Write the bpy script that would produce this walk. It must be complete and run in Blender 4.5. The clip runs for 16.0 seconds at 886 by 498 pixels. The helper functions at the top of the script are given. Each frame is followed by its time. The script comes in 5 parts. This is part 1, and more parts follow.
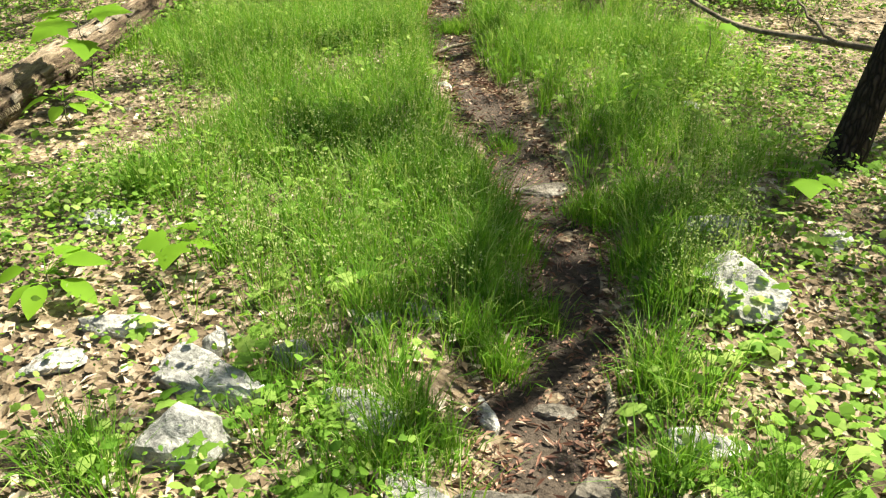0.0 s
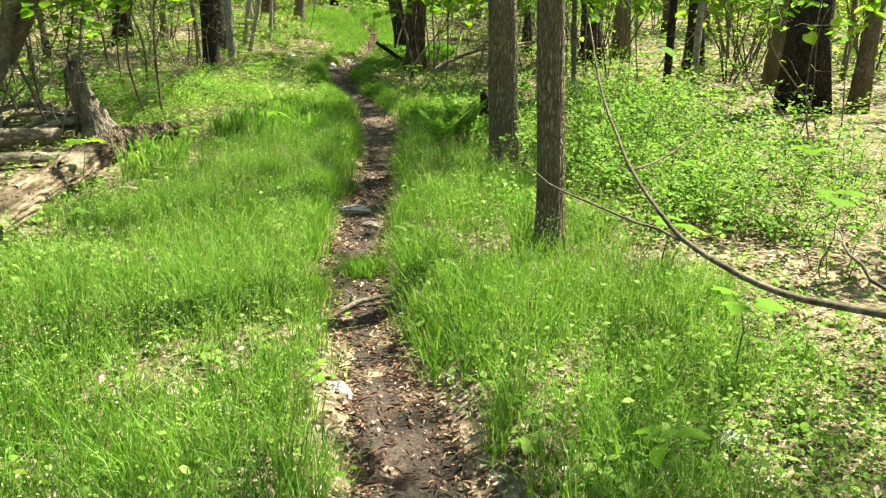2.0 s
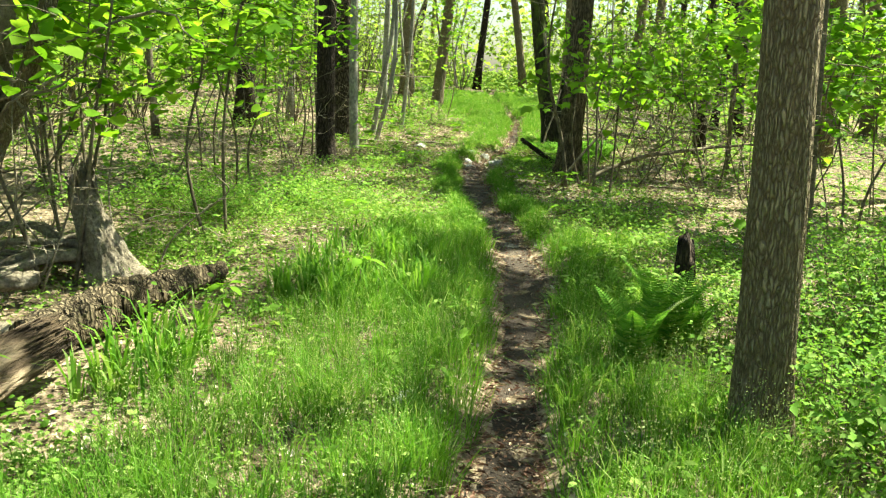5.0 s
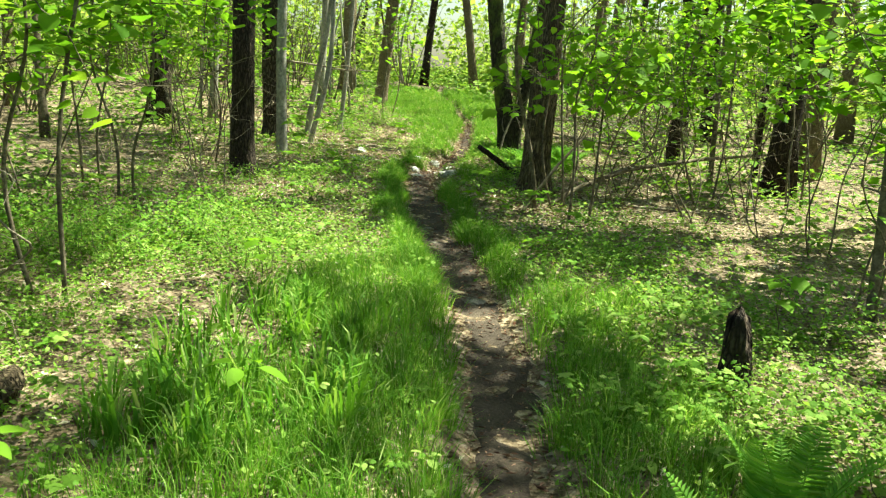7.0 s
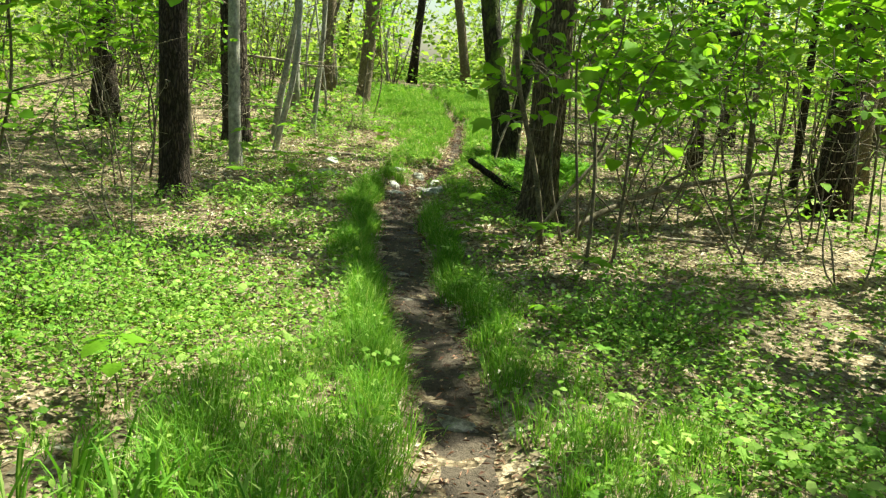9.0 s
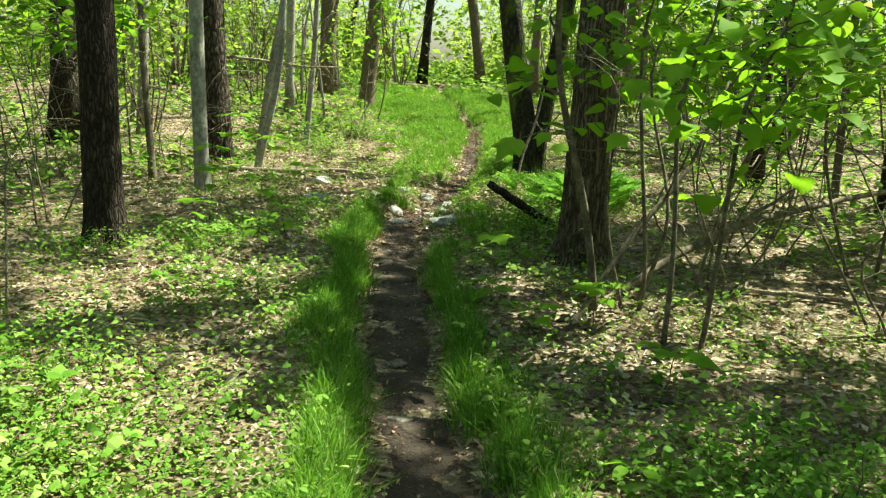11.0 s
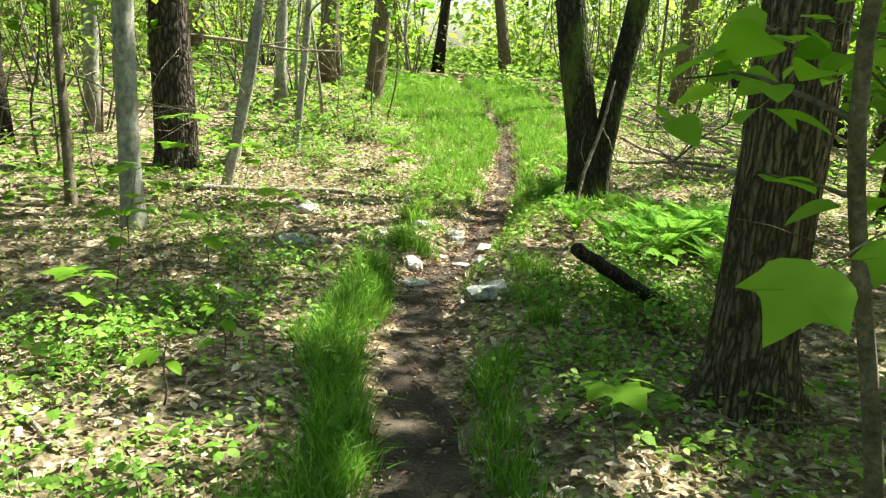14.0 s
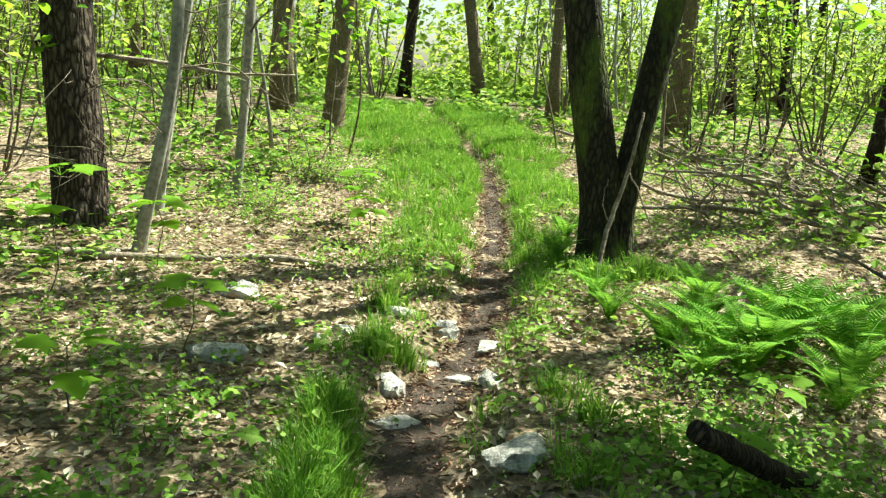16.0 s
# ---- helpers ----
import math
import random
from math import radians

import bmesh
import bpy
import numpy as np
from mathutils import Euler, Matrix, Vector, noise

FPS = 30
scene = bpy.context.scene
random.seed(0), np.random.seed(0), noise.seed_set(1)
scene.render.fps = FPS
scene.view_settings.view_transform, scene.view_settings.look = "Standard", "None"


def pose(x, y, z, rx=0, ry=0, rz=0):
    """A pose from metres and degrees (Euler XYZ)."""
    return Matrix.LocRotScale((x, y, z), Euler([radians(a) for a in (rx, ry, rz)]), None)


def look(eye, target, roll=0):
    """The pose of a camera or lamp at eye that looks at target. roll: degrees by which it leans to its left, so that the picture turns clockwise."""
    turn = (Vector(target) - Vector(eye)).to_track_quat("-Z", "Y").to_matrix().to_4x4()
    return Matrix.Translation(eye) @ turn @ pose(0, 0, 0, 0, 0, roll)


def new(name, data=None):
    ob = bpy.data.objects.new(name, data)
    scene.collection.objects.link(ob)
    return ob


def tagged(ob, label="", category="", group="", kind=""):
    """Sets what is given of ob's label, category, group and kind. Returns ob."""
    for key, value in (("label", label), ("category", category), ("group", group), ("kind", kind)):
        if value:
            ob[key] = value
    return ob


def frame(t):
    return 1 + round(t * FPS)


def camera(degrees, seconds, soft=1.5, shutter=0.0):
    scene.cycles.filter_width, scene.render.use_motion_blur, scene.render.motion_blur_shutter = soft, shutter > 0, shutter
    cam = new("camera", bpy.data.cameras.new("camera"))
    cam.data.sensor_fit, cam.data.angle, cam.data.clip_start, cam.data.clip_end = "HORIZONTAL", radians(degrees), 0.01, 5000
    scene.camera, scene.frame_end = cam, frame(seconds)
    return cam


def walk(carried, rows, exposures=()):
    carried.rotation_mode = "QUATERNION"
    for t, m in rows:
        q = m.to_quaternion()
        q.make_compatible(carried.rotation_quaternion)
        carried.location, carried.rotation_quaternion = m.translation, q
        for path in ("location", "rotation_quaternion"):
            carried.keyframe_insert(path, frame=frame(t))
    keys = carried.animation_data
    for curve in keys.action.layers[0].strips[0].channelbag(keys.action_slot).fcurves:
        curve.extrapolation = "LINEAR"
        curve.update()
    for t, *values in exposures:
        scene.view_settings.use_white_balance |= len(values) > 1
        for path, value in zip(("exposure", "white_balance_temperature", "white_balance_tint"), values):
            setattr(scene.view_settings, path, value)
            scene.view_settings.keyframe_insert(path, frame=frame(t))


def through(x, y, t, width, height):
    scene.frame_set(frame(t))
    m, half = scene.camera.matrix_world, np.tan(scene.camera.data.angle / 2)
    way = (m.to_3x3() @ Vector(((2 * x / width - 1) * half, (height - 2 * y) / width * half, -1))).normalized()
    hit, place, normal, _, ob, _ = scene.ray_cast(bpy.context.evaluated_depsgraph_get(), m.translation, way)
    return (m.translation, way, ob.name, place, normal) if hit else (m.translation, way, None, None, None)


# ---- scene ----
cam = camera(56.0, 16.0, soft=1.3)
METRES, EYE, TILT, LEAN, TURN = 16.9, 1.5, 0.0, 0.0, 0.0
ROWS = [
    (0.0, -0.0011, 0.0016, 0.0004, -0.09, -28.15, -0.26),
    (0.5, -0.0007, 0.0339, 0.0015, -0.05, -24.51, -2.01),
    (1.0, -0.0004, 0.0639, 0.0026, -3.51, -17.39, -1.12),
    (1.5, 0.0062, 0.093, 0.0021, -4.41, -17.17, -0.78),
    (2.0, 0.0097, 0.1198, -0.0007, -4.35, -17.07, -0.86),
    (2.5, 0.0099, 0.1549, -0.0008, -3.78, -16.72, -1.34),
    (3.0, 0.0128, 0.1887, 0.0002, -0.1, -16.57, -0.97),
    (3.5, 0.0081, 0.2191, 0.0027, 5.16, -13.74, -1.07),
    (4.0, 0.0079, 0.2504, 0.003, 5.77, -12.69, -2.07),
    (6.5, -0.0036, 0.4086, 0.0025, 3.2, -11.33, -3.73),
    (7.0, -0.0059, 0.4419, 0.0018, 1.55, -12.12, -3.8),
    (7.5, -0.0111, 0.4729, 0.0024, 1.3, -12.13, -3.98),
    (8.0, -0.0054, 0.5063, 0.002, 1.41, -12.02, -4.06),
    (10.5, -0.0005, 0.6669, 0.0022, 1.15, -12.93, -2.56),
    (11.0, -0.0023, 0.6988, 0.0015, 2.05, -12.47, -2.53),
    (11.5, -0.0004, 0.7292, -0.0004, 4.66, -10.99, -4.69),
    (12.0, -0.0041, 0.7595, -0.0011, 6.77, -11.74, -4.54),
    (12.5, -0.0065, 0.7875, -0.0002, 4.59, -8.34, -3.62),
    (13.0, -0.0092, 0.8158, 0.0002, 4.96, -11.92, -4.05),
    (13.5, -0.018, 0.8448, -0.0001, 2.81, -13.28, -3.34),
    (14.0, -0.0229, 0.8743, -0.0009, 2.68, -13.34, -3.2),
    (14.5, -0.0306, 0.9048, -0.0019, 2.53, -13.32, -3.15),
    (15.0, -0.0323, 0.934, -0.0, 0.73, -12.14, -2.82),
    (15.5, -0.0343, 0.9632, -0.001, 0.6, -11.9, -2.84),
    (16.0, -0.0371, 0.992, -0.0005, -0.03, -11.75, -3.13),
]
walk(cam, [(t, pose(0, 0, EYE, TILT, LEAN, TURN) @ pose(METRES * x, METRES * y, METRES * z, 90 + pitch, roll, yaw)) for t, x, y, z, yaw, pitch, roll in ROWS],
     exposures=[(0.0, 1.68, 7050, 4), (0.5, 1.55, 7050, 4), (1.0, 1.88, 7000, 1), (2.0, 2.03, 7000, -1), (4.0, 2.2, 7000, -6), (7.0, 2.02, 7000, -11), (10.5, 1.84, 6850, -10), (11.5, 1.92, 6850, -10), (12.5, 2.1, 6850, -9), (13.5, 2.22, 6700, -5), (14.5, 2.26, 6600, -3), (16.0, 2.0, 6550, -5)])

# ---- light ----
SUN_AZ = math.atan2(0.80, 0.55)      # clockwise from +y
SUN_EL = radians(57)
world = bpy.data.worlds.new("sky")
scene.world = world
world.use_nodes = True
wn = world.node_tree
sky = wn.nodes.new("ShaderNodeTexSky")
sky.sky_type = "NISHITA"
sky.sun_disc = False
sky.sun_elevation = SUN_EL
sky.sun_rotation = SUN_AZ
sky.air_density, sky.dust_density, sky.ozone_density = 1.0, 2.0, 1.0
wn.links.new(sky.outputs[0], wn.nodes["Background"].inputs[0])
wn.nodes["Background"].inputs[1].default_value = 0.053
sun_data = bpy.data.lights.new("sun", "SUN")
sun_data.energy, sun_data.angle, sun_data.color = 5.0, radians(0.53), (1.0, 0.95, 0.84)
sun_dir = Vector((math.sin(SUN_AZ) * math.cos(SUN_EL), math.cos(SUN_AZ) * math.cos(SUN_EL), math.sin(SUN_EL)))
sun = new("sun", sun_data)
sun.matrix_world = look(sun_dir * 60, (0, 0, 0))

rng = np.random.default_rng(7)


# ---- materials ----
def nodes_of(name):
    m = bpy.data.materials.new(name)
    m.use_nodes = True
    nt = m.node_tree
    return m, nt, nt.nodes["Principled BSDF"]


def ramp(nt, stops):
    r = nt.nodes.new("ShaderNodeValToRGB")
    while len(r.color_ramp.elements) < len(stops):
        r.color_ramp.elements.new(0.5)
    for e, (p, c) in zip(r.color_ramp.elements, stops):
        e.position, e.color = p, (*c, 1)
    return r


def noise_tex(nt, scale, detail=6.0, rough=0.6, stretch=(1, 1, 1), coord="Object"):
    tc = nt.nodes.new("ShaderNodeTexCoord")
    mp = nt.nodes.new("ShaderNodeMapping")
    mp.inputs["Scale"].default_value = stretch
    n = nt.nodes.new("ShaderNodeTexNoise")
    n.inputs["Scale"].default_value, n.inputs["Detail"].default_value, n.inputs["Roughness"].default_value = scale, detail, rough
    nt.links.new(tc.outputs[coord], mp.inputs[0])
    nt.links.new(mp.outputs[0], n.inputs["Vector"])
    return n


def mix_colour(nt, fac, a, b, blend="MIX"):
    m = nt.nodes.new("ShaderNodeMix")
    m.data_type, m.blend_type = "RGBA", blend
    if isinstance(fac, float):
        m.inputs[0].default_value = fac
    else:
        nt.links.new(fac, m.inputs[0])
    for s, v in ((m.inputs[6], a), (m.inputs[7], b)):
        if isinstance(v, tuple):
            s.default_value = (*v, 1)
        else:
            nt.links.new(v, s)
    return m.outputs[2]


def surface(name, stops, scale, fine, stops2=None, stretch=(1, 1, 1), rough=0.9, bump=0.5, dist=0.02, spec=0.2, coord="Object"):
    """A rough natural surface: a coarse and a fine noise in its colour, and both in its relief."""
    m, nt, p = nodes_of(name)
    n1 = noise_tex(nt, scale, 5, 0.6, stretch, coord)
    n2 = noise_tex(nt, fine, 8, 0.7, stretch, coord)
    c1 = ramp(nt, stops)
    nt.links.new(n1.outputs[0], c1.inputs[0])
    c2 = ramp(nt, stops2 or [(0.3, (0.35, 0.35, 0.35)), (0.7, (1.35, 1.35, 1.35))])
    nt.links.new(n2.outputs[0], c2.inputs[0])
    col = mix_colour(nt, 1.0, c1.outputs[0], c2.outputs[0], "MULTIPLY")
    nt.links.new(col, p.inputs["Base Color"])
    p.inputs["Roughness"].default_value = rough
    p.inputs["Specular IOR Level"].default_value = spec
    add = nt.nodes.new("ShaderNodeMath")
    add.operation = "ADD"
    nt.links.new(n1.outputs[0], add.inputs[0])
    nt.links.new(n2.outputs[0], add.inputs[1])
    b = nt.nodes.new("ShaderNodeBump")
    b.inputs["Strength"].default_value, b.inputs["Distance"].default_value = bump, dist
    nt.links.new(add.outputs[0], b.inputs["Height"])
    nt.links.new(b.outputs[0], p.inputs["Normal"])
    return m


def leafy(name, stops, through=0.5, rough=0.62, spec=0.09, tint=(1.18, 1.12, 0.7)):
    """Thin blades and leaves: each island its own shade, light passing through."""
    m, nt, p = nodes_of(name)
    g = nt.nodes.new("ShaderNodeNewGeometry")
    c = ramp(nt, stops)
    nt.links.new(g.outputs["Random Per Island"], c.inputs[0])
    n = noise_tex(nt, 3.0, 3, 0.6)
    c2 = ramp(nt, [(0.3, (0.75, 0.8, 0.7)), (0.7, (1.2, 1.15, 1.2))])
    nt.links.new(n.outputs[0], c2.inputs[0])
    col = mix_colour(nt, 1.0, c.outputs[0], c2.outputs[0], "MULTIPLY")
    nt.links.new(col, p.inputs["Base Color"])
    p.inputs["Roughness"].default_value, p.inputs["Specular IOR Level"].default_value = rough, spec
    if through > 0:
        tr = nt.nodes.new("ShaderNodeBsdfTranslucent")
        nt.links.new(mix_colour(nt, 1.0, col, tint, "MULTIPLY"), tr.inputs[0])
        mx = nt.nodes.new("ShaderNodeMixShader")
        mx.inputs[0].default_value = through
        nt.links.new(p.outputs[0], mx.inputs[1])
        nt.links.new(tr.outputs[0], mx.inputs[2])
        nt.links.new(mx.outputs[0], nt.nodes["Material Output"].inputs[0])
    return m


def matted_leaves():
    """Old leaves pressed flat: small scraps of many browns over dark mould."""
    m, nt, p = nodes_of("matted_leaves")
    warp = noise_tex(nt, 14.0, 4, 0.6)
    tc = nt.nodes.new("ShaderNodeTexCoord")
    off = nt.nodes.new("ShaderNodeVectorMath")
    off.operation = "MULTIPLY_ADD"
    off.inputs[1].default_value = (0.06, 0.06, 0.06)
    nt.links.new(warp.outputs[1], off.inputs[0])
    nt.links.new(tc.outputs["Object"], off.inputs[2])
    col, heights = None, []
    for scale in (24.0, 37.0):
        vo = nt.nodes.new("ShaderNodeTexVoronoi")
        vo.inputs["Scale"].default_value = scale
        nt.links.new(off.outputs[0], vo.inputs["Vector"])
        sep = nt.nodes.new("ShaderNodeSeparateColor")
        nt.links.new(vo.outputs["Color"], sep.inputs[0])
        c = ramp(nt, [(0.0, (0.05, 0.037, 0.024)), (0.35, (0.13, 0.097, 0.063)), (0.7, (0.25, 0.195, 0.135)), (1.0, (0.42, 0.35, 0.265))])
        nt.links.new(sep.outputs[0], c.inputs[0])
        heights.append(vo.outputs["Distance"])
        col = c.outputs[0] if col is None else mix_colour(nt, 0.5, col, c.outputs[0])
    n = noise_tex(nt, 2.2, 6, 0.65)
    c2 = ramp(nt, [(0.35, (0.5, 0.48, 0.45)), (0.65, (1.25, 1.22, 1.2))])
    nt.links.new(n.outputs[0], c2.inputs[0])
    nt.links.new(mix_colour(nt, 1.0, col, c2.outputs[0], "MULTIPLY"), p.inputs["Base Color"])
    p.inputs["Roughness"].default_value, p.inputs["Specular IOR Level"].default_value = 0.9, 0.15
    bp = nt.nodes.new("ShaderNodeBump")
    bp.inputs["Strength"].default_value, bp.inputs["Distance"].default_value = 0.8, 0.03
    nt.links.new(heights[0], bp.inputs["Height"])
    nt.links.new(bp.outputs[0], p.inputs["Normal"])
    return m


M_SOIL = matted_leaves()
M_TRAIL = surface("trail_earth", [(0.3, (0.035, 0.026, 0.02)), (0.5, (0.07, 0.053, 0.042)), (0.75, (0.12, 0.093, 0.072))], 3.0, 60.0, bump=0.8, dist=0.025)
M_ROCK = surface("lichened_rock", [(0.3, (0.22, 0.215, 0.2)), (0.5, (0.42, 0.41, 0.385)), (0.68, (0.62, 0.61, 0.57))], 7.0, 40.0, bump=0.7, dist=0.03)
def barky(name, crack, plate, light, scale=26.0, stretch=0.2, moss=None):
    """Bark in long plates between dark cracks, weathered in patches."""
    m, nt, p = nodes_of(name)
    warp = noise_tex(nt, 6.0, 4, 0.6, (1, 1, 0.5))
    tc = nt.nodes.new("ShaderNodeTexCoord")
    mp = nt.nodes.new("ShaderNodeMapping")
    mp.inputs["Scale"].default_value = (1, 1, stretch)
    nt.links.new(tc.outputs["Object"], mp.inputs[0])
    off = nt.nodes.new("ShaderNodeVectorMath")
    off.operation = "MULTIPLY_ADD"
    off.inputs[1].default_value = (0.09, 0.09, 0.09)
    nt.links.new(warp.outputs[1], off.inputs[0])
    nt.links.new(mp.outputs[0], off.inputs[2])
    vo = nt.nodes.new("ShaderNodeTexVoronoi")
    vo.feature = "DISTANCE_TO_EDGE"
    vo.inputs["Scale"].default_value = scale
    nt.links.new(off.outputs[0], vo.inputs["Vector"])
    big = noise_tex(nt, 3.0, 4, 0.6)
    fine = noise_tex(nt, 70.0, 6, 0.7, (1, 1, 0.4))
    plates = ramp(nt, [(0.3, plate), (0.7, light)])
    nt.links.new(big.outputs[0], plates.inputs[0])
    edge = ramp(nt, [(0.0, (0, 0, 0)), (0.3, (1, 1, 1))])
    nt.links.new(vo.outputs[0], edge.inputs[0])
    col = mix_colour(nt, edge.outputs[0], crack, plates.outputs[0])
    grain = ramp(nt, [(0.3, (0.6, 0.6, 0.6)), (0.7, (1.3, 1.3, 1.3))])
    nt.links.new(fine.outputs[0], grain.inputs[0])
    col = mix_colour(nt, 1.0, col, grain.outputs[0], "MULTIPLY")
    if moss:
        mm = ramp(nt, [(0.5, (0, 0, 0)), (0.62, (1, 1, 1))])
        nt.links.new(noise_tex(nt, 2.3, 6, 0.7, (1, 1, 0.5)).outputs[0], mm.inputs[0])
        col = mix_colour(nt, mm.outputs[0], col, moss)
    nt.links.new(col, p.inputs["Base Color"])
    p.inputs["Roughness"].default_value, p.inputs["Specular IOR Level"].default_value = 0.9, 0.15
    add = nt.nodes.new("ShaderNodeMath")
    add.operation = "MULTIPLY_ADD"
    add.inputs[1].default_value = 0.35
    nt.links.new(fine.outputs[0], add.inputs[0])
    nt.links.new(edge.outputs[0], add.inputs[2])
    bp = nt.nodes.new("ShaderNodeBump")
    bp.inputs["Strength"].default_value, bp.inputs["Distance"].default_value = 0.9, 0.02
    nt.links.new(add.outputs[0], bp.inputs["Height"])
    nt.links.new(bp.outputs[0], p.inputs["Normal"])
    return m


M_BARK = barky("grey_brown_bark", (0.13, 0.095, 0.058), (0.25, 0.2, 0.128), (0.35, 0.295, 0.2), 66, 0.16)
M_PLATE = barky("plated_bark", (0.02, 0.015, 0.012), (0.075, 0.058, 0.045), (0.15, 0.12, 0.095), 20, 0.32)
M_BROWN = barky("dark_brown_furrowed_bark", (0.04, 0.03, 0.019), (0.135, 0.10, 0.064), (0.26, 0.205, 0.135), 36, 0.1)
M_DARK = barky("dark_bark", (0.016, 0.012, 0.01), (0.05, 0.038, 0.03), (0.10, 0.075, 0.058), 40, 0.18)
M_PALE = surface("smooth_grey_bark", [(0.3, (0.19, 0.18, 0.155)), (0.5, (0.29, 0.275, 0.24)), (0.7, (0.40, 0.385, 0.345))], 4.0, 26.0, stretch=(1, 1, 0.7), bump=0.35, dist=0.02)
M_MOSSBARK = barky("mossy_bark", (0.015, 0.014, 0.01), (0.035, 0.032, 0.022), (0.07, 0.065, 0.04), 28, 0.3, (0.09, 0.12, 0.025))
M_DIRTY = surface("soil_stained_stone", [(0.3, (0.09, 0.075, 0.06)), (0.5, (0.18, 0.16, 0.135)), (0.72, (0.33, 0.31, 0.275))], 8.0, 40.0, bump=0.7, dist=0.03)
M_DEAD = surface("dead_grey_wood", [(0.3, (0.12, 0.095, 0.07)), (0.5, (0.25, 0.21, 0.16)), (0.72, (0.42, 0.36, 0.29))], 8.0, 40.0, stretch=(1, 1, 1), bump=0.8, dist=0.03)
M_ROT = surface("rotten_log_wood", [(0.36, (0.05, 0.034, 0.022)), (0.46, (0.15, 0.105, 0.07)), (0.54, (0.30, 0.225, 0.155)), (0.66, (0.48, 0.385, 0.285))], 7.0, 30.0, stretch=(1, 0.18, 1), bump=1.0, dist=0.06)
M_TWIG = surface("twig_bark", [(0.3, (0.07, 0.055, 0.04)), (0.5, (0.14, 0.115, 0.08)), (0.7, (0.24, 0.2, 0.15))], 12.0, 50.0, bump=0.5, dist=0.01)
M_GRASS = leafy("grass_blades", [(0.0, (0.07, 0.18, 0.02)), (0.4, (0.115, 0.26, 0.03)), (0.8, (0.175, 0.33, 0.05)), (1.0, (0.32, 0.41, 0.15))], 0.45)
M_SEED = leafy("grass_seed_heads", [(0.0, (0.2, 0.3, 0.09)), (1.0, (0.38, 0.44, 0.2))], 0.4)
M_BUSH = leafy("bush_leaves", [(0.0, (0.09, 0.21, 0.03)), (0.5, (0.17, 0.33, 0.05)), (1.0, (0.30, 0.44, 0.11))], 0.45)
M_COVER = leafy("low_leaves", [(0.0, (0.085, 0.19, 0.025)), (0.5, (0.16, 0.295, 0.042)), (1.0, (0.33, 0.44, 0.13))], 0.42)
M_LEAF = leafy("broad_leaves", [(0.0, (0.10, 0.24, 0.02)), (0.5, (0.17, 0.35, 0.03)), (1.0, (0.27, 0.44, 0.05))], 0.6)
M_HERB = leafy("herb_leaves", [(0.0, (0.11, 0.24, 0.03)), (0.5, (0.19, 0.34, 0.055)), (1.0, (0.36, 0.48, 0.14))], 0.5)
M_CROWN = leafy("crown_leaves", [(0.0, (0.12, 0.21, 0.035)), (0.5, (0.20, 0.30, 0.06)), (1.0, (0.32, 0.42, 0.12))], 0.6)
M_FERN = leafy("fern_leaflets", [(0.0, (0.10, 0.25, 0.03)), (0.6, (0.17, 0.35, 0.05)), (1.0, (0.29, 0.44, 0.09))], 0.5)
M_LITTER = leafy("dead_leaves", [(0.0, (0.11, 0.078, 0.05)), (0.35, (0.22, 0.165, 0.11)), (0.7, (0.38, 0.315, 0.235)), (1.0, (0.62, 0.56, 0.47))], 0.12, 0.6, 0.3, (1.1, 0.9, 0.6))
M_TRAILLITTER = leafy("trodden_leaf_bits", [(0.0, (0.075, 0.036, 0.025)), (0.5, (0.20, 0.105, 0.072)), (0.85, (0.36, 0.23, 0.165)), (1.0, (0.56, 0.44, 0.35))], 0.0, 0.65, 0.25)


# ---- the lie of the land ----
TRAIL_Y = [-40, 0, 1.8, 2.05, 2.36, 2.65, 3.2, 3.8, 4.5, 4.9, 5.4, 6.1, 6.8, 7.7, 8.65, 9.6, 10.6, 11.8, 12.5, 13.8, 15.0, 15.65, 16.5, 17.5, 18.75, 19.6, 20.2, 21, 22.25, 25, 27.3, 30, 33, 60]
TRAIL_X = [0.3, 0.25, 0.23, 0.27, 0.40, 0.50, 0.53, 0.38, 0.29, 0.21, 0.155, 0.06, 0.02, 0.065, 0.11, 0.14, 0.2, 0.21, 0.16, 0.01, -0.17, -0.27, -0.41, -0.5, -0.63, -0.67, -0.72, -0.5, -0.23, -0.04, 0.06, -0.2, -0.8, -4]
HALF_Y = [-40, 1.6, 2.05, 2.36, 2.7, 3.2, 3.8, 4.5, 5.0, 6, 6.8, 7.7, 8.7, 9.6, 10.7, 11.8, 12.5, 13.8, 15, 16, 17.5, 19.6, 20.3, 22, 25, 27.5, 30]
HALF_W = [0.2, 0.18, 0.21, 0.2, 0.17, 0.18, 0.22, 0.22, 0.18, 0.15, 0.19, 0.18, 0.16, 0.14, 0.17, 0.22, 0.18, 0.21, 0.21, 0.24, 0.25, 0.23, 0.2, 0.16, 0.15, 0.12, 0.07]
SM = np.linspace(-40, 60, 1001)
k = np.exp(-np.linspace(-2, 2, 15) ** 2)
SMX = np.convolve(np.pad(np.interp(SM, TRAIL_Y, TRAIL_X), 7, "edge"), k / k.sum(), "valid")


def trail_x(y):
    return np.interp(y, SM, SMX)


def trail_half(y):
    return np.interp(y, HALF_Y, HALF_W)


